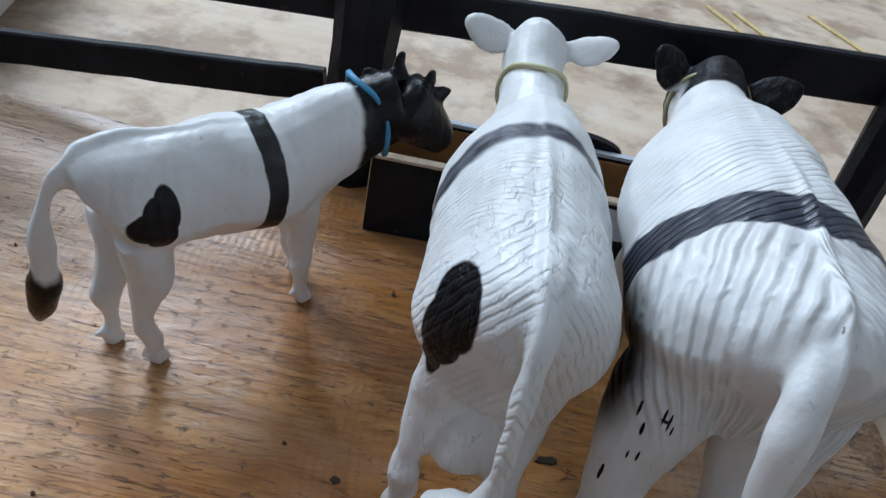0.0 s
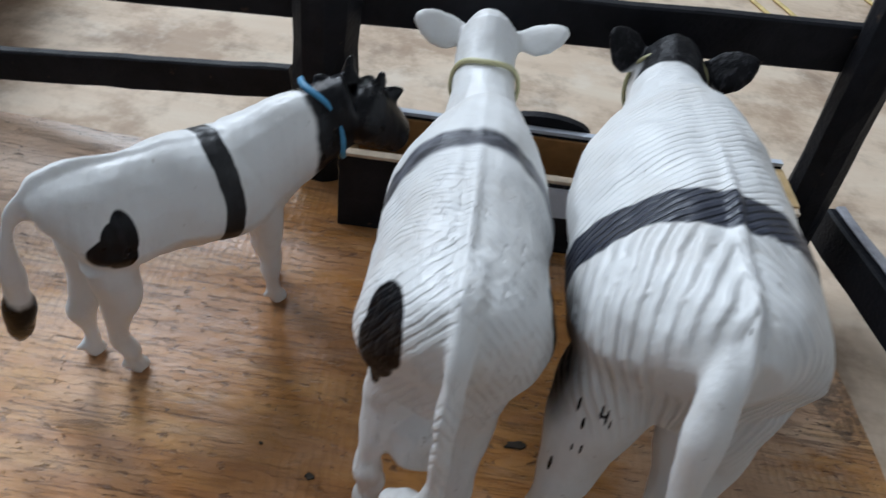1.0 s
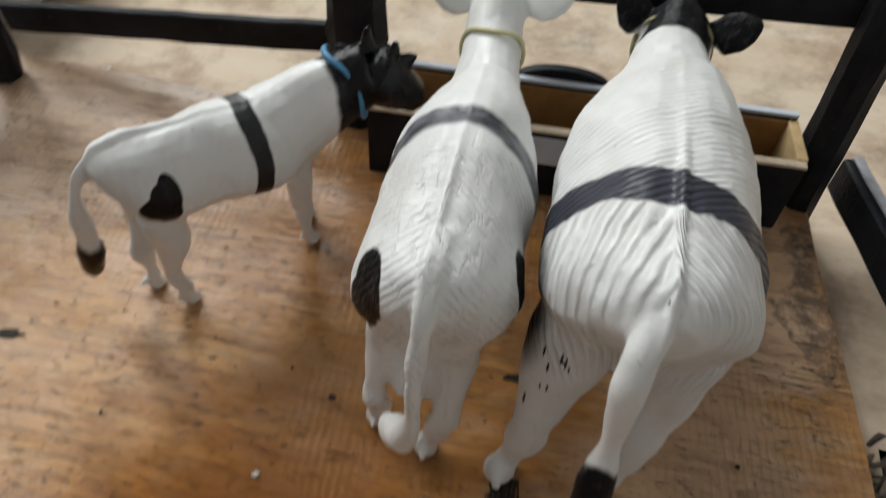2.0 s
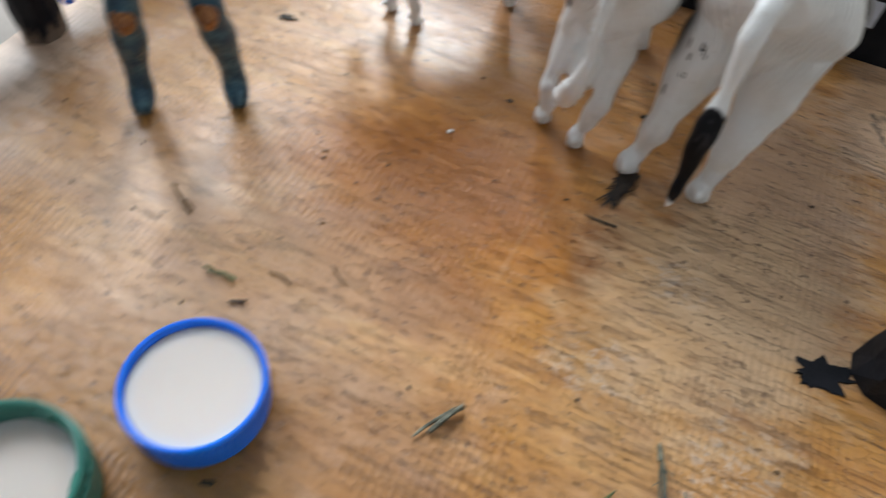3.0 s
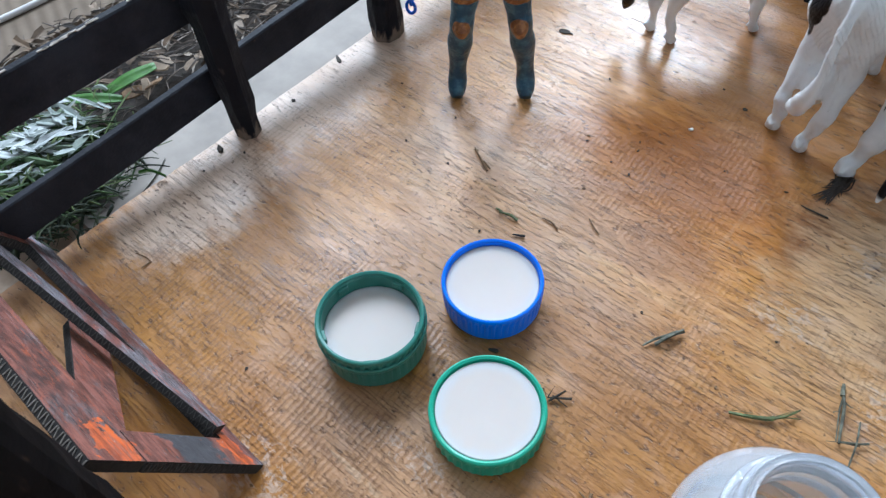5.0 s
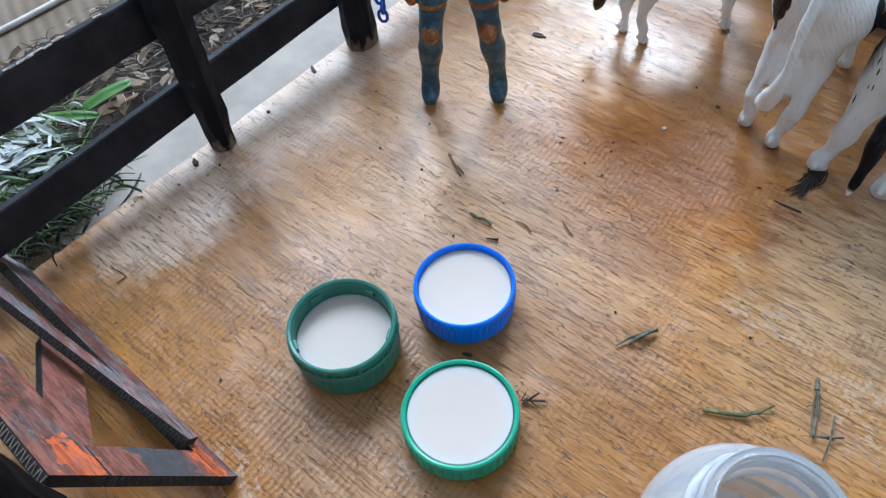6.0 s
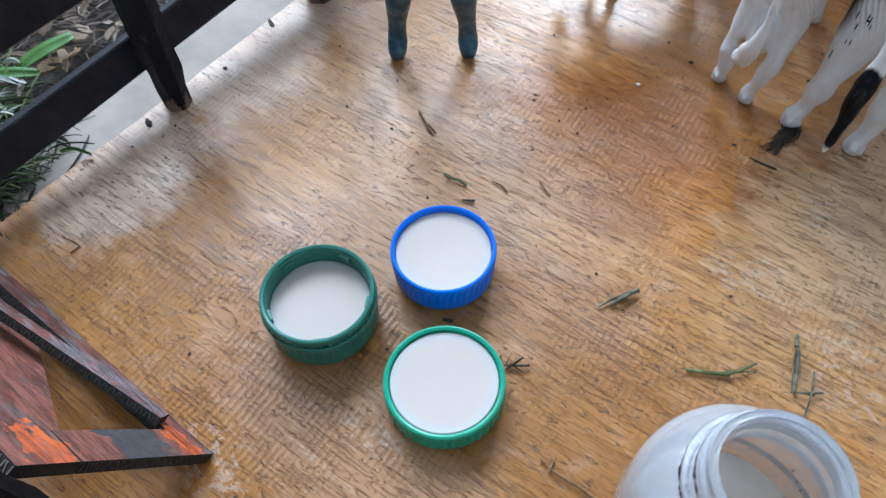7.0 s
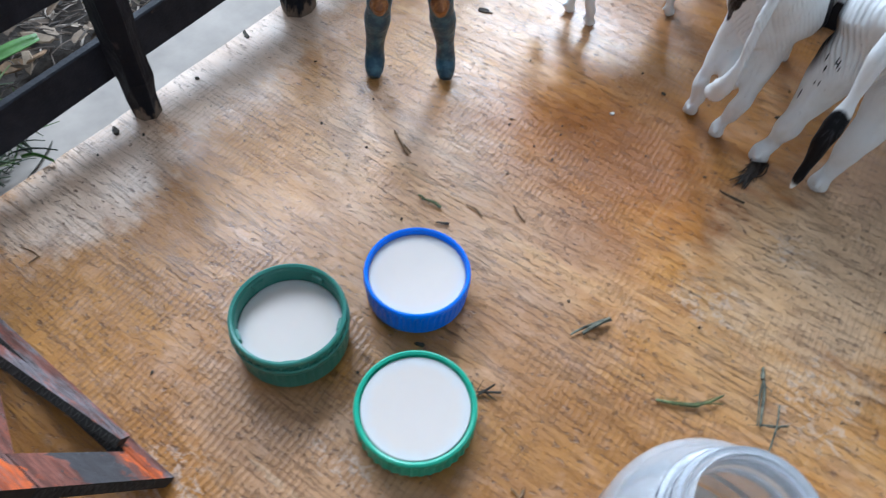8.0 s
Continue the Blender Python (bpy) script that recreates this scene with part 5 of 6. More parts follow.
def figure():
    bm = bmesh.new()
    for s in (-1, 1):
        leg = [(0.0133, -0.0092, 0.0020, 0.0022), (0.0133, -0.0066, 0.0036, 0.0034), (0.0132, -0.0032, 0.0056, 0.0038), (0.0130, -0.0024, 0.0100, 0.0034), (0.0126, -0.0026, 0.0150, 0.0035), (0.0120, -0.0032, 0.0205, 0.0043), (0.0114, -0.0044, 0.0255, 0.0048),
               (0.0108, -0.0056, 0.0300, 0.0043), (0.0104, -0.0066, 0.0345, 0.0045), (0.0098, -0.0064, 0.0390, 0.0044), (0.0090, -0.0058, 0.0440, 0.0051), (0.0080, -0.0050, 0.0510, 0.0056), (0.0062, -0.0040, 0.0580, 0.0058)]
        q = smooth_line([(s * a, b, c, r) for a, b, c, r in leg], 3)
        tube(bm, [v[:3] for v in q], [v[3] for v in q], 16)
        tube(bm, [(s * 0.0104, -0.0098, 0.0312), (s * 0.0103, -0.0112, 0.0345), (s * 0.0101, -0.0098, 0.0378)], [0.0018, 0.0026, 0.0018], 12)
        arm = [(s * 0.0115, -0.001, 0.083), (s * 0.0172, -0.001, 0.072), (s * 0.0178, -0.003, 0.062), (s * 0.0168, -0.006, 0.0545), (s * 0.0160, -0.0075, 0.0480), (s * 0.0158, -0.0078, 0.0455)]
        tube(bm, arm, [0.0036, 0.0033, 0.0030, 0.0026, 0.0026, 0.0014], 12)
    # a curled grip beside one fist
    tube(bm, [(0.0165 + 0.0040 * math.sin(a), -0.0075, 0.0545 + 0.0040 * math.cos(a)) for a in np.linspace(0.2, 2.9, 12)], [0.0010] * 12, 8)
    tube(bm, [(0, -0.0040, 0.0535), (0, -0.0035, 0.058), (0, -0.0025, 0.066), (0, -0.002, 0.078), (0, -0.0015, 0.087)], [0.0078, 0.0098, 0.0084, 0.0112, 0.0070], 18, flat=0.66)
    tube(bm, [(0, -0.002, 0.086), (0, -0.002, 0.090), (0, -0.002, 0.095), (0, -0.002, 0.1005), (0, -0.002, 0.1045)], [0.0036, 0.0046, 0.0062, 0.0058, 0.0022], 16)
    bmesh.ops.recalc_face_normals(bm, faces=bm.faces)
    raw = link("rough_cast", bm, M_black)
    rm = raw.modifiers.new("remesh", "REMESH")
    rm.mode, rm.voxel_size = "VOXEL", 0.0005
    sm = raw.modifiers.new("smooth", "SMOOTH")
    sm.factor, sm.iterations = 0.5, 3
    me = bpy.data.meshes.new_from_object(raw.evaluated_get(bpy.context.evaluated_depsgraph_get()))
    bpy.data.objects.remove(raw)
    me.polygons.foreach_set("use_smooth", [True] * len(me.polygons))
    me.materials.clear()
    me.materials.append(figure_material())
    ob = new("toy_figure", me)
    ob.matrix_basis = pose(-0.0737, 0.0408, 0, 0, 0, 38)
    return tagged(ob, "teal plastic toy figure with orange knee pads and thigh bands", "toy figure")


figure()


# ---- small litter on the board ----
M_green = plain("green_stalk", (0.105, 0.130, 0.045), 0.6, 0.6, 420)
M_dry = plain("dry_grey_stalk", (0.12, 0.120, 0.085), 0.7, 0.75, 420)
M_dark_bit = plain("dark_dry_bit", (0.045, 0.035, 0.025), 0.8, 0.4, 700)
M_brown_bit = plain("brown_dry_leaf", (0.20, 0.115, 0.055), 0.75, 0.35, 500)


def sprig(label, x, y, turn, stems, material):
    """A dry sprig lying on the board; stems: (points, radius), each a part."""
    s = thing("grass_sprig", label, "sprig", pose(x, y, 0, 0, 0, turn), "sprigs on the board")
    for i, (pts, r) in enumerate(stems):
        pts = smooth_line(pts, 4)
        n = len(pts)
        part("stem", tube(bmesh.new(), pts, [0.54 * r * (0.75 + 0.5 * math.sin(2.1 * k / n + i)) for k in range(n)], 6, 0.35, i), material, s)
    return s


sprig("short folded grey-green stalk lying on the board", 0.0397, -0.0149, 59,
      [([(-0.0070, 0, 0.0008), (-0.0020, 0.0006, 0.0012), (0.0065, 0.0, 0.0014)], 0.0007), ([(-0.0035, -0.0009, 0.0009), (0.0010, -0.0004, 0.0022), (0.0062, 0.0004, 0.0018)], 0.0009), ([(-0.0015, 0.0008, 0.0008), (0.0050, 0.0012, 0.0010)], 0.0006)], M_dry)
sprig("thin green forked sprig lying on the board", 0.0735, -0.0185, 32,
      [([(-0.0094, 0.0, 0.0007), (-0.0040, -0.0006, 0.0011), (0.0010, -0.0006, 0.0012), (0.0025, 0.0, 0.0012)], 0.0011), ([(0.0020, -0.0004, 0.0010), (0.0060, 0.0010, 0.0016), (0.0097, 0.0034, 0.0010)], 0.0005), ([(0.0016, -0.0004, 0.0010), (0.0056, 0.0004, 0.0012), (0.0094, 0.0007, 0.0010)], 0.0005), ([(0.0022, 0.0, 0.0012), (0.0062, 0.0016, 0.0022), (0.0085, 0.0028, 0.0016)], 0.0004), ([(-0.0085, 0.0009, 0.0007), (-0.0030, 0.0006, 0.0009)], 0.0005)], M_green)
sprig("dark twig with crossed thin stalks lying on the board", 0.0885, -0.0040, -70,
      [([(-0.0092, 0.0, 0.0010), (-0.0050, -0.0002, 0.0014)], 0.0010), ([(-0.0056, 0.0, 0.0012), (-0.0010, 0.0004, 0.0016), (0.0094, 0.0, 0.0010)], 0.0007), ([(-0.0052, 0.0004, 0.0010), (-0.0008, -0.0005, 0.0011), (0.0090, -0.0007, 0.0009)], 0.0006), ([(-0.0036, 0.0004, 0.0012), (-0.0018, 0.0022, 0.0020), (-0.0030, 0.0026, 0.0012)], 0.0005), ([(-0.0004, -0.0004, 0.0012), (0.0008, -0.0022, 0.0014)], 0.0007),
       ([(0.0096, -0.0030, 0.0006), (0.0090, 0.0006, 0.0012), (0.0082, 0.0052, 0.0008)], 0.0005), ([(0.0086, 0.0004, 0.0010), (0.0080, 0.0045, 0.0014), (0.0068, 0.0074, 0.0010)], 0.0005), ([(0.0010, 0.0050, 0.0008), (0.0088, 0.0040, 0.0020), (0.0155, 0.0028, 0.0008)], 0.0004)], M_dry)
sprig("dark ragged tuft beside the green cap", 0.0275, -0.0512, 30,
      [([(-0.0030, 0, 0.0010), (0.0040, 0.0006, 0.0014)], 0.0006), ([(-0.0024, -0.0009, 0.0008), (0.0020, 0.0024, 0.0022)], 0.0005), ([(-0.0014, 0.0010, 0.0008), (0.0030, -0.0020, 0.0012)], 0.0005),
       ([(-0.0026, 0.0004, 0.0010), (-0.0012, 0.0032, 0.0026)], 0.0004), ([(-0.0020, -0.0004, 0.0012), (0.0004, -0.0030, 0.0016)], 0.0004), ([(-0.0030, 0.0002, 0.0010), (-0.0044, 0.0022, 0.0020)], 0.0004)], M_dark_bit)
sprig("small green leaf bit lying on the board", -0.0264, -0.0077, 8, [([(-0.0030, 0, 0.0007), (0.0010, 0.0003, 0.0012), (0.0042, 0.0, 0.0007)], 0.0009), ([(-0.0048, 0.0010, 0.0005), (-0.0022, 0.0006, 0.0008)], 0.0006)], M_green)
sprig("tiny dark stalk bit lying on the board", -0.0179, -0.0119, 25, [([(-0.0021, 0, 0.0006), (0.0021, 0.0002, 0.0007)], 0.0007)], M_dark_bit)
sprig("curled brown leaf strip lying on the board", 0.0555, -0.0690, 0, [([(-0.0080, 0.0006, 0.0006), (-0.0030, -0.0004, 0.0010), (0.0040, 0.0002, 0.0012), (0.0100, 0.0, 0.0006)], 0.0006), ([(-0.0052, 0.0022, 0.0006), (-0.0046, -0.0012, 0.0010)], 0.0006)], M_brown_bit)
sprig("thin brown leaf scrap near the toy figure", -0.0505, 0.0070, -25, [([(-0.0065, 0.0006, 0.0004), (-0.0010, 0.0, 0.0007), (0.0060, -0.0003, 0.0004)], 0.0006), ([(0.0010, 0.0006, 0.0004), (0.0058, 0.0010, 0.0006)], 0.0005)], M_brown_bit)
sprig("thin dark splinter lying along the grain near the hooves", 0.0512, 0.0589, 4, [([(-0.0046, 0.0004, 0.0003), (-0.0010, -0.0002, 0.0005), (0.0046, 0.0, 0.0003)], 0.0005)], M_dark_bit)
sprig("thin dark splinter lying along the grain near the fence", -0.1093, -0.1000, 10, [([(-0.0038, 0.0, 0.0003), (0.0006, 0.0004, 0.0005), (0.0036, 0.0, 0.0003)], 0.0004), ([(0.0034, 0.0, 0.0003), (0.0028, -0.0034, 0.0005)], 0.0004)], M_brown_bit)
sprig("short brown fibre lying on the board", -0.0130, -0.0010, -6, [([(-0.0036, 0, 0.0004), (0.0, 0.0006, 0.0006), (0.0034, 0.0, 0.0004)], 0.0005)], M_brown_bit)
sprig("short dark fibre lying on the board", -0.0009, 0.0073, -28, [([(-0.0038, 0, 0.0004), (0.0, -0.0003, 0.0006), (0.0036, 0.0, 0.0004)], 0.0004)], M_brown_bit)


def flake(label, x, y, turn, sx, sy, thick, material, seed, n=11):
    """A thin torn flake with an uneven outline."""
    bm = bmesh.new()
    rng = random.Random(seed)
    ring = [(sx * math.cos(2 * math.pi * k / n) * rng.uniform(0.6, 1.1), sy * math.sin(2 * math.pi * k / n) * rng.uniform(0.6, 1.1)) for k in range(n)]
    lo = [bm.verts.new((a, b, 0.00005)) for a, b in ring]
    hi = [bm.verts.new((a * 0.9, b * 0.9, thick * rng.uniform(0.7, 1.3))) for a, b in ring]
    bm.faces.new(hi)
    bm.faces.new(lo[::-1])
    for k in range(n):
        j = (k + 1) % n
        bm.faces.new((lo[k], lo[j], hi[j], hi[k]))
    bmesh.ops.recalc_face_normals(bm, faces=bm.faces)
    return tagged(link("flake", bm, material, at=pose(x, y, 0, 0, 0, turn)), label, "flake", "crumbs on the board")


M_crumb = plain("white_crumb", (0.74, 0.72, 0.68), 0.6, 0.1, 500)
flake("small white crumb lying on the board", -0.0003, 0.0679, 20, 0.0011, 0.0007, 0.0007, M_crumb, 1)
flake("dark grey torn chip lying on the board", -0.0713, 0.0864, 10, 0.0034, 0.0016, 0.0006, M_dark_bit, 2)
flake("dark splinter by the fence post foot", -0.1305, -0.0514, -20, 0.0026, 0.0012, 0.0008, M_dark_bit, 3)
flake("black speck of dirt near the fence", -0.1296, -0.0155, 40, 0.0011, 0.0008, 0.0007, M_dark_bit, 4)
flake("dark dirt flake near the fence", -0.1345, 0.0135, -25, 0.0030, 0.0010, 0.0005, M_dark_bit, 5)
flake("ragged dark knot of dirt near the white cow", 0.0095, 0.0898, 0, 0.0013, 0.0009, 0.0004, M_dark_bit, 7)
flake("dark crumb lying between the caps", 0.0035, -0.0505, 30, 0.0022, 0.0008, 0.0006, M_dark_bit, 8)
flake("dark curled crumb behind the cow legs", 0.0500, 0.1060, 15, 0.0030, 0.0012, 0.0006, M_dark_bit, 9)
rng = random.Random(12)
for i in range(46):
    x, y = rng.uniform(-0.128, 0.118), rng.uniform(-0.14, 0.15)
    flake("tiny dark crumb of dirt on the board", x, y, rng.uniform(0, 180), rng.uniform(0.0004, 0.0009), rng.uniform(0.0003, 0.0006), 0.0004, rng.choice((M_dark_bit, M_dark_bit, M_brown_bit)), 20 + i, 7)


def frayed_flake():
    """A torn scrap of black paint with a fringe of short points."""
    bm, r, n = bmesh.new(), random.Random(61), 44
    ring = []
    for k in range(n):
        a = 2 * math.pi * k / n
        q = (0.66 + 0.55 * noise.noise(Vector((math.cos(a) * 2.3, math.sin(a) * 1.7, 3)))) * (1.0 if k % 2 else r.uniform(0.95, 1.28))
        ring.append((0.0098 * math.cos(a) * q, 0.0056 * math.sin(a) * q))
    lo = [bm.verts.new((x, y, 0.00005)) for x, y in ring]
    hi = [bm.verts.new((x * 0.94, y * 0.94, 0.0004 + 0.0006 * abs(noise.noise(Vector((x * 300, y * 300, 1)))))) for x, y in ring]
    bm.faces.new(hi)
    bm.faces.new(lo[::-1])
    for k in range(n):
        j = (k + 1) % n
        bm.faces.new((lo[k], lo[j], hi[j], hi[k]))
    bmesh.ops.recalc_face_normals(bm, faces=bm.faces)
    return tagged(link("flake", bm, M_black, at=pose(0.1155, 0.0425, 0, 0, 0, 20)), "frayed black paint flake beside the rail post", "flake", "crumbs on the board")


frayed_flake()


def hair_tuft():
    """Flattened black strands that lie on the board at the big cow's hoof."""
    bm = bmesh.new()
    r = random.Random(5)
    for i in range(64):
        x0, x1 = r.gauss(0.0, 0.0011), r.gauss(-0.0006, 0.0014)
        ln = r.uniform(0.005, 0.0165)
        z = r.uniform(0.0005, 0.0016)
        pts = smooth_line([(x0, 0.0, z), (x0 * 0.8 + r.uniform(-0.0016, 0.0016), -ln * 0.5, z * 0.8), (x1, -ln, 0.0004)], 3)
        tube(bm, pts, [0.00025] * (len(pts) - 1) + [0.0001], 5)
    return tagged(link("black_tuft", bm, M_tuft, at=pose(0.0525, 0.0805, 0, 0, 0, -4)), "flattened black hair tuft lying at the cow's hoof", "hair tuft")


M_tuft = plain("black_hair_strands", (0.026, 0.015, 0.009), 0.6, 0.4, 900)
hair_tuft()


# ---- blue chain on the fence post ----
def chain():
    c = thing("blue_chain", "glossy blue plastic chain hanging from the fence post", "chain", pose(-0.1180, 0.0425, 0.0, 0, 0, 30))
    mat = plain("blue_chain_plastic", (0.01, 0.10, 0.60), 0.2, 0.1, 300)
    for i in range(9):
        z = 0.0165 + i * 0.0042
        bm = bmesh.new()
        pts = [(0.0018 * math.cos(a), 0.0, 0.0028 * math.sin(a)) for a in np.linspace(0, 2 * math.pi, 18)]
        tube(bm, pts, [0.0007] * 18, 7)
        part("chain_link", bm, mat, c, smooth=True, at=pose(0.0006 * math.sin(i * 2.0), 0, z, 0, 0, 90 * (i % 2)))
    part("hook", tube(bmesh.new(), [(0, 0, 0.054), (-0.002, 0, 0.057), (-0.0062, -0.001, 0.0575)], [0.0007] * 3, 7), mat, c)
    return c


chain()


# ---- bedding and cut grass outside the fence ----
def strand_heap(name, label, count, place, length, width, curl, material, seed, rise=0.006):
    """Many flat curved strands; place(rng) gives the middle and the heading."""
    r = random.Random(seed)
    verts, faces = [], []
    for _ in range(count):
        (x, y, z), head = place(r)
        ln, w = r.uniform(*length), r.uniform(*width)
        bend, roll = r.uniform(-curl, curl), r.uniform(-0.9, 0.9)
        lift = r.uniform(0.0, rise)
        base = len(verts)
        n = 5
        for k in range(n + 1):
            t = k / n - 0.5
            a = head + bend * t
            px, py = x + math.cos(a) * ln * t, y + math.sin(a) * ln * t
            pz = max(-0.0136, z + lift * (0.25 - t * t) * 4 + roll * 0.0008)
            sx, sy, sz = -math.sin(a) * math.cos(roll), math.cos(a) * math.cos(roll), math.sin(roll)
            ww = w * (1.0 - 1.6 * abs(t) ** 2)
            verts.append((px - sx * ww, py - sy * ww, pz - sz * ww))
            verts.append((px + sx * ww, py + sy * ww, pz + sz * ww))
            verts.append((px, py, pz + w * 0.5))
        for k in range(n):
            b = base + 3 * k
            faces += [(b, b + 3, b + 5, b + 2), (b + 2, b + 5, b + 4, b + 1), (b, b + 1, b + 4, b + 3)]
    me = bpy.data.meshes.new(name)
    me.from_pydata(verts, [], faces)
    me.materials.append(material)
    return tagged(new(name, me), label, name.replace("_", " "), kind="stuff")


def leaf_litter(name, label, count, place, size, material, seed, slim=(0.18, 0.6), heading=None):
    """Many small crumpled scraps of dry leaf, each with its own uneven outline and fold."""
    r = random.Random(seed)
    verts, faces = [], []
    for _ in range(count):
        x, y, z = place(r)
        rad, thin, head = r.uniform(*size), r.uniform(*slim), r.uniform(0, 6.3) if heading is None else r.gauss(heading, 0.5)
        tilt, fold, n = r.uniform(-0.6, 0.6), r.uniform(0.1, 0.5), 8
        base = len(verts)
        for lift in (0.0, -0.0003):
            for k in range(n):
                a = 2 * math.pi * k / n
                q = rad * r.uniform(0.35, 1.25)
                u, v = q * math.cos(a), q * thin * math.sin(a)
                verts.append((x + u * math.cos(head) - v * math.sin(head), y + u * math.sin(head) + v * math.cos(head), max(-0.0136, z + u * tilt * 0.6 + abs(v) * fold + lift)))
            verts.append((x, y, max(-0.0136, z + lift)))
        for k in range(n):
            j = (k + 1) % n
            faces += [(base + k, base + j, base + n), (base + n + 1 + j, base + n + 1 + k, base + 2 * n + 1), (base + j, base + k, base + n + 1 + k, base + n + 1 + j)]
    me = bpy.data.meshes.new(name)
    me.from_pydata(verts, [], faces)
    me.materials.append(material)
    return tagged(new(name, me), label, name.replace("_", " "), kind="stuff")


def vary_by_strand(name, *stops, rough=0.65):
    m = Mat(name, rough=rough, spec=0.35)
    g = m.t.nodes.new("ShaderNodeNewGeometry")
    c = m.ramp(g.outputs["Random Per Island"], *stops)
    m.colour(m.mix(0.5, c, m.ramp(m.noise(500, 3), (0.3, 0.6), (0.7, 1.2)), "MULTIPLY"))
    return m.m


M_straw = vary_by_strand("old_straw", (0.0, (0.045, 0.033, 0.025)), (0.5, (0.11, 0.080, 0.060)), (0.85, (0.24, 0.185, 0.145)), (1.0, (0.46, 0.39, 0.33)))
M_pale_grass = vary_by_strand("wilted_pale_grass", (0.0, (0.035, 0.075, 0.020)), (0.35, (0.12, 0.19, 0.09)), (0.60, (0.26, 0.31, 0.25)), (1.0, (0.56, 0.60, 0.56)))
M_cut_grass = vary_by_strand("cut_green_grass", (0.0, (0.020, 0.040, 0.012)), (0.5, (0.055, 0.11, 0.028)), (1.0, (0.17, 0.22, 0.08)))
M_leaf = plain("fresh_green_leaf", (0.055, 0.170, 0.024), 0.45, 0.2, 250)
M_soil = plain("dark_bedding", (0.055, 0.043, 0.034), 0.9, 0.5, 260, bump=0.6)


def mound(name, label, x0, x1, y0, y1, z0, top, nx, ny, material, seed, kind="stuff"):
    """An uneven low heap, its rim at z0."""
    bm = bmesh.new()
    g = []
    for i in range(nx + 1):
        row = []
        for j in range(ny + 1):
            u, v = i / nx, j / ny
            e = min(1, 8 * min(u, 1 - u)) * min(1, 8 * min(v, 1 - v))
            x, y = x0 + (x1 - x0) * u, y0 + (y1 - y0) * v
            q = Vector((x * 60, y * 60, seed))
            z = z0 + e * (top * (0.65 + 0.5 * noise.noise(q)) + 0.0016 * noise.noise(q * 4))
            row.append(bm.verts.new((x, y, z)))
        g.append(row)
    for i in range(nx):
        for j in range(ny):
            bm.faces.new((g[i][j], g[i + 1][j], g[i + 1][j + 1], g[i][j + 1]))
    rim = [g[i][0] for i in range(nx + 1)] + [g[nx][j] for j in range(1, ny + 1)] + [g[i][ny] for i in range(nx - 1, -1, -1)] + [g[0][j] for j in range(ny - 1, 0, -1)]
    bm.faces.new(rim[::-1])
    return tagged(link(name, bm, material, smooth=True), label, name.replace("_", " "), kind=kind)


mound("bedding", "dark uneven bedding heap outside the fence", -0.262, -0.1765, -0.190, 0.180, -0.0138, 0.011, 34, 130, M_soil, 2)
strand_heap("straw_litter", "old grey-brown straw litter on the bedding", 1500, lambda r: ((r.uniform(-0.255, -0.178), r.uniform(-0.185, 0.175), r.uniform(-0.0035, 0.0020)), r.gauss(0.6, 0.9)), (0.004, 0.018), (0.00015, 0.0006), 0.35, M_straw, 4, 0.0015)
leaf_litter("leaf_litter", "crumpled dry leaf litter over the bedding", 1300, lambda r: (r.uniform(-0.252, -0.179), r.uniform(-0.180, 0.172), r.uniform(-0.0030, 0.0040)), (0.0012, 0.0052), vary_by_strand("dry_leaf_scraps", (0.0, (0.016, 0.012, 0.009)), (0.45, (0.060, 0.041, 0.028)), (0.75, (0.19, 0.130, 0.085)), (0.92, (0.34, 0.26, 0.19)), (1.0, (0.46, 0.40, 0.34)), rough=0.8), 15)
strand_heap("wilted_grass", "heap of wilted pale grass leaves beside the fence", 95, lambda r: ((r.gauss(-0.1765, 0.0085), r.gauss(-0.0965, 0.0105), r.uniform(0.004, 0.0125)), r.gauss(0.7, 0.6)), (0.005, 0.018), (0.0003, 0.0013), 0.7, M_pale_grass, 6, 0.0015)
leaf_litter("silvery_leaves", "crumpled silvery wilted leaves on the grass heap", 120, lambda r: (r.gauss(-0.1765, 0.0080), r.gauss(-0.0965, 0.0100), r.uniform(0.006, 0.0145)), (0.0028, 0.0095), vary_by_strand("silvery_wilted_leaf", (0.0, (0.12, 0.16, 0.11)), (0.4, (0.36, 0.41, 0.38)), (1.0, (0.62, 0.66, 0.66))), 26, (0.10, 0.28), 0.75)
strand_heap("cut_grass", "cut thin green grass blades in the heap", 460, lambda r: ((r.gauss(-0.1750, 0.013), r.gauss(-0.1000, 0.015), r.uniform(-0.006, 0.0100)), r.gauss(0.7, 0.8)), (0.010, 0.030), (0.0002, 0.0006), 0.5, M_cut_grass, 8, 0.003)
# trimmings by the rail: its shade is put into their darker greens
strand_heap("grass_edge", "green grass trimmings under the lower rail, coloured dark for its shade", 330, lambda r: ((r.gauss(-0.1490, 0.0058), r.gauss(-0.108, 0.013), r.uniform(-0.002, 0.003)), r.gauss(1.3, 0.9)), (0.006, 0.018), (0.0002, 0.0007), 0.9, vary_by_strand("shaded_grass_trimmings", (0.0, (0.008, 0.012, 0.006)), (0.6, (0.022, 0.034, 0.014)), (1.0, (0.075, 0.095, 0.045))), 9, 0.004)


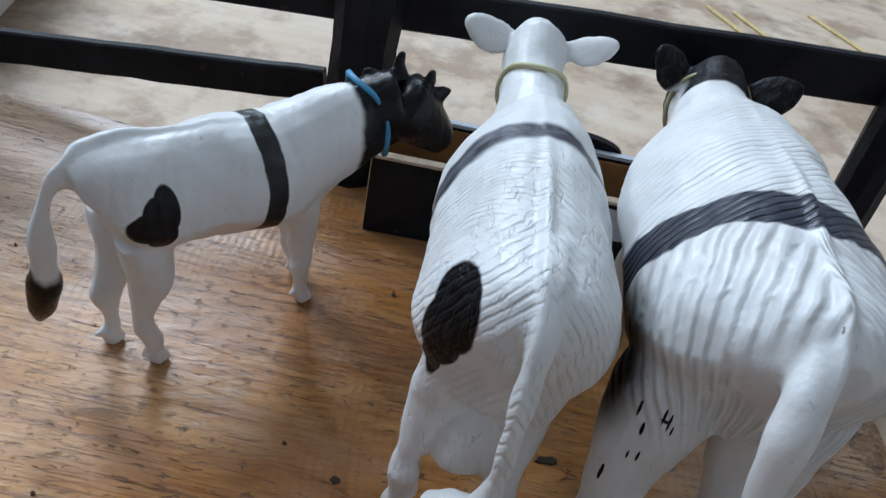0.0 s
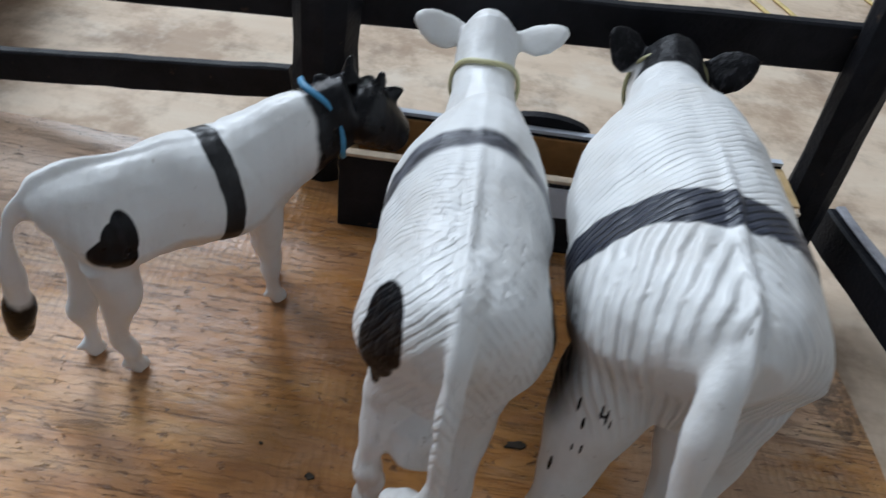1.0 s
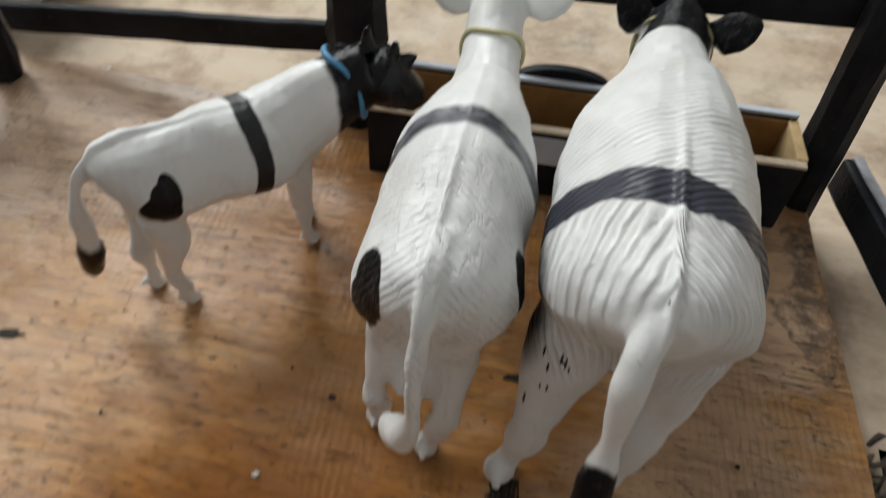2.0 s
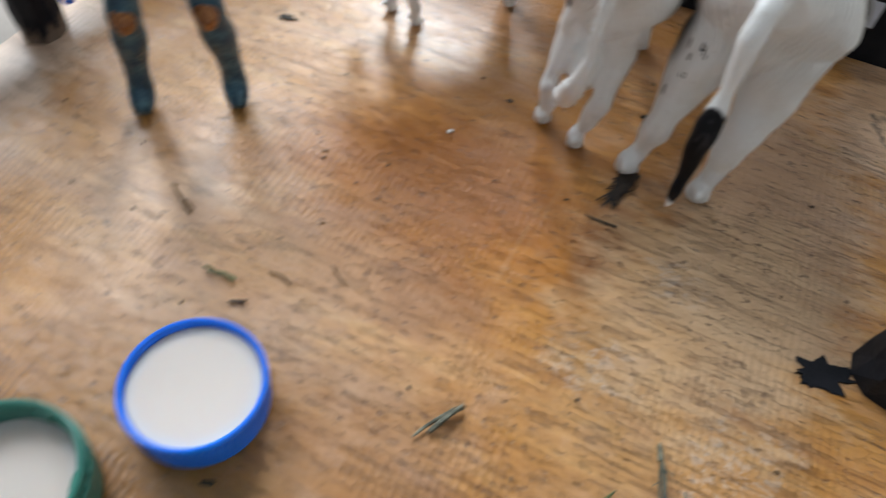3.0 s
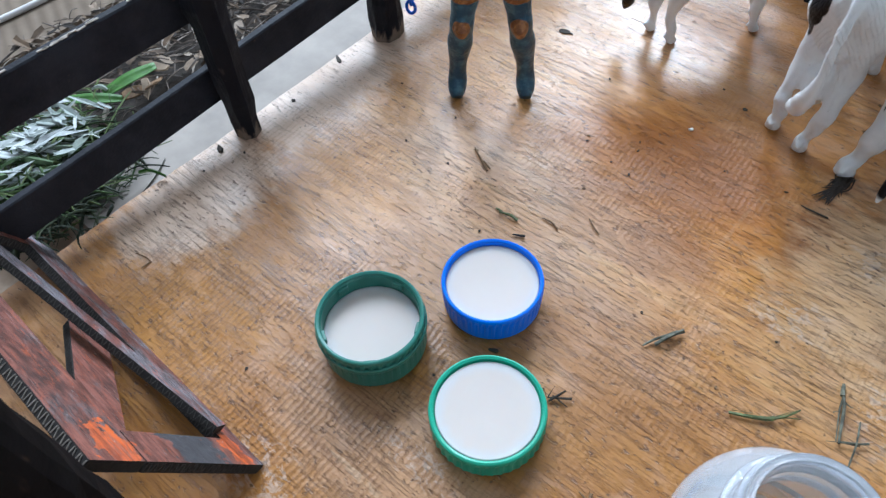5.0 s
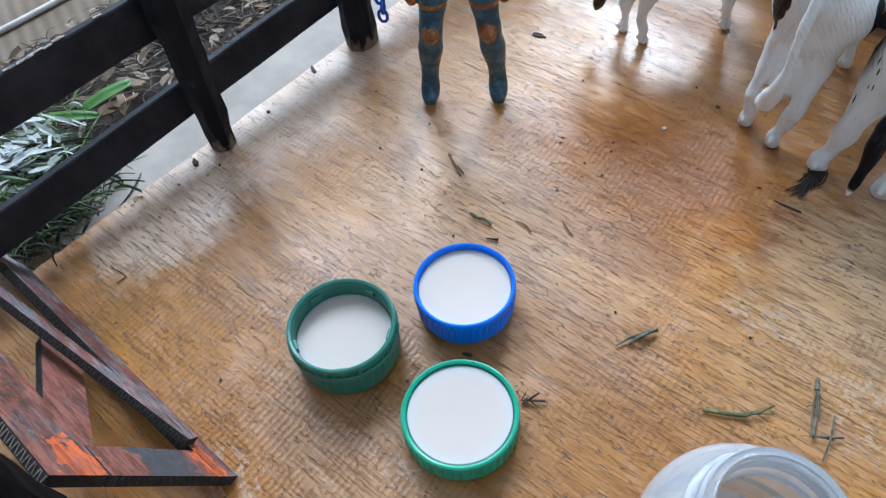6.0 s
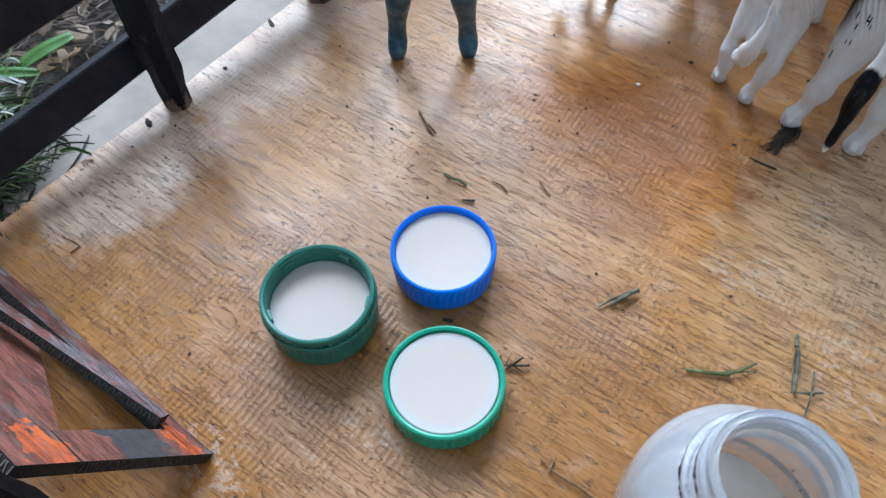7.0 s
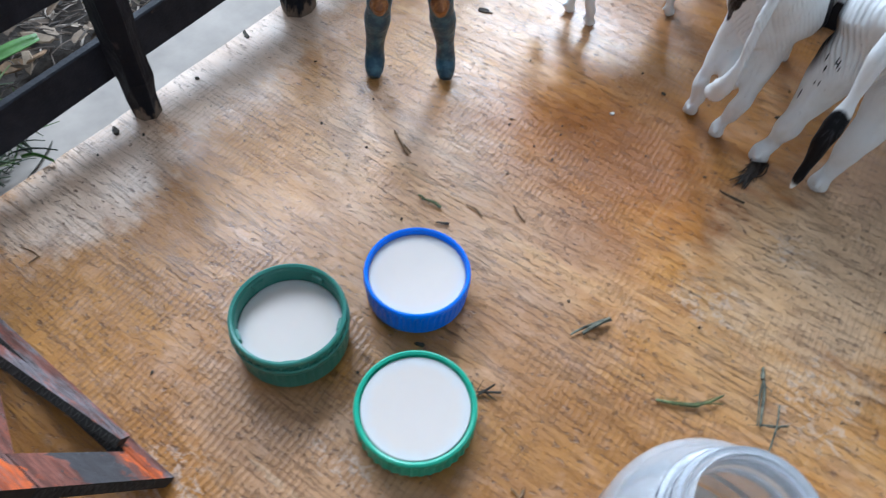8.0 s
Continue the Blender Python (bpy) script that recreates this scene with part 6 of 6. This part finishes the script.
def leaf_blade(label, pts, wide):
    bm = bmesh.new()
    fr = frames_along(smooth_line(pts, 6))
    n = len(fr) - 1
    prev = None
    for k, (p, s, u) in enumerate(fr):
        w = wide * max(0.12, math.sin(math.pi * (0.10 + 0.82 * k / n))) ** 0.40
        side = s if abs(s.z) < abs(u.z) else u
        up = Vector((0, 0, 1))
        ring = [bm.verts.new(q) for q in (p - side * w + up * 0.0012, p - side * w * 0.5 + up * 0.0004, p, p + side * w * 0.5 + up * 0.0004, p + side * w + up * 0.0012, p + side * w + up * 0.0009, p - up * 0.0003, p - side * w + up * 0.0009)]
        if prev:
            for a in range(8):
                bm.faces.new((prev[a], prev[(a + 1) % 8], ring[(a + 1) % 8], ring[a]))
        else:
            bm.faces.new(ring[::-1])
        prev = ring
    bm.faces.new(prev)
    bmesh.ops.recalc_face_normals(bm, faces=bm.faces)
    return tagged(link("leaf_blade", bm, M_leaf, smooth=True), label, "leaf blade", "green blades on the bedding")


M_dry_leaf = plain("dry_tan_leaf", (0.36, 0.27, 0.19), 0.8, 0.3, 260)
rng = random.Random(77)
for i in range(30):
    scrap = flake("dry curled tan leaf scrap lying on the bedding", 0.0, 0.0, 0.0, rng.uniform(0.0035, 0.0085), rng.uniform(0.0015, 0.0036), 0.0007, rng.choice((M_dry_leaf, M_dry_leaf, M_brown_bit)), 200 + i, 10)
    scrap.matrix_basis = pose(rng.uniform(-0.235, -0.180), rng.uniform(-0.075, 0.165), rng.uniform(0.0, 0.0022), rng.uniform(-25, 25), rng.uniform(-25, 25), rng.uniform(0, 180))


leaf_blade("fresh green leaf blade lying on the straw", [(-0.1960, -0.0760, 0.0050), (-0.1868, -0.0692, 0.0060), (-0.1775, -0.0622, 0.0060)], 0.0026)
leaf_blade("broad bright green leaf blade lying on the straw", [(-0.1885, -0.0645, 0.0040), (-0.1850, -0.0535, 0.0068), (-0.1815, -0.0425, 0.0080)], 0.0034)
leaf_blade("short green blade poking past the rail", [(-0.1440, -0.0790, 0.0006), (-0.1395, -0.0760, 0.0022), (-0.1335, -0.0735, 0.0012)], 0.0004)

# ---- things beyond the pen ----
def ribbed_card():
    m = Mat("ribbed_cardboard", rough=0.85, spec=0.2)
    x, y, z = m.split(m.coord.outputs["Object"])
    rib = m.math("SINE", m.math("MULTIPLY", m.math("ADD", y, m.math("MULTIPLY", x, 0.35)), 900.0))
    c = m.ramp(m.noise(26, 4, 0.6), (0.3, (0.165, 0.125, 0.092)), (0.7, (0.24, 0.19, 0.145)))
    m.colour(m.mix(m.math("MULTIPLY", m.step(rib, -0.2, 0.9), 0.25), c, (0.17, 0.125, 0.09)))
    m.bump(m.math("ADD", m.math("MULTIPLY", rib, 0.5), m.noise(90, 3)), 0.5, 0.0012)
    return m.m


tagged(link("cardboard_sheet", outline_slab([(-0.56, -0.36), (-0.268, -0.36), (-0.266, 0.14), (-0.56, 0.16)], -0.0138, -0.0098, 10, 0.003, 8), ribbed_card()), "ribbed brown cardboard sheet lying on the table", "cardboard")
tagged(link("white_cable", tube(bmesh.new(), smooth_line([(-0.310, -0.20, -0.0082), (-0.2985, -0.09, -0.0082), (-0.2936, -0.03, -0.0082), (-0.2960, 0.06, -0.0082), (-0.320, 0.16, -0.0082)], 6), [0.0016] * 25, 8), plain("white_cable_sheath", (0.66, 0.64, 0.62), 0.5, 0.1, 80), smooth=True), "thin white cable lying across the cardboard sheet", "cable")
M_pipe = plain("white_plastic_pipe", (0.70, 0.70, 0.70), 0.45, 0.08, 30)
tagged(link("white_pipe", tube(bmesh.new(), [(-0.168, 0.214, 0.010), (-0.170, 0.217, 0.010), (-0.200, 0.330, 0.010), (-0.235, 0.450, 0.010)], [0.0205, 0.0238, 0.0238, 0.0238], 24), M_pipe, smooth=True), "white plastic pipe lying on the table", "pipe")
M_gold_straw = plain("yellow_straw", (0.62, 0.48, 0.20), 0.6, 0.2, 300)
for i, (a, b) in enumerate((((0.135, 0.470), (0.176, 0.372)), ((0.152, 0.470), (0.188, 0.380)), ((0.240, 0.420), (0.205, 0.500)))):
    tagged(link("straw", tube(bmesh.new(), smooth_line([(*a, -0.0128), ((a[0] + b[0]) / 2 + 0.002, (a[1] + b[1]) / 2, -0.0124), (*b, -0.0128)], 4), [0.0010] * 9, 6), M_gold_straw), "thin yellow straw lying on the table", "straw", "straws behind the pen")
flake("small white paper scrap behind the board", -0.1165, 0.2010, 75, 0.0045, 0.0018, 0.0010, M_crumb, 71).location.z = -0.0138
strand_heap("soil_crumbs", "dark soil and dry stalks beside the board", 420, lambda r: ((r.gauss(0.158, 0.012), r.uniform(0.02, 0.118), r.uniform(-0.0132, -0.0080)), r.uniform(0, 6.3)), (0.004, 0.014), (0.0006, 0.0018), 1.2, M_straw, 14, 0.003)
mound("soil_heap", "dark crumbly soil heap beside the board", 0.1440, 0.200, 0.010, 0.118, -0.0138, 0.007, 20, 36, M_soil, 7)
mound("soil_heap", "brown crumbly soil beyond the gate", -0.240, -0.135, -0.300, -0.200, -0.0138, 0.010, 26, 26, plain("brown_soil", (0.20, 0.12, 0.07), 0.9, 0.5, 240, bump=0.6), 9)
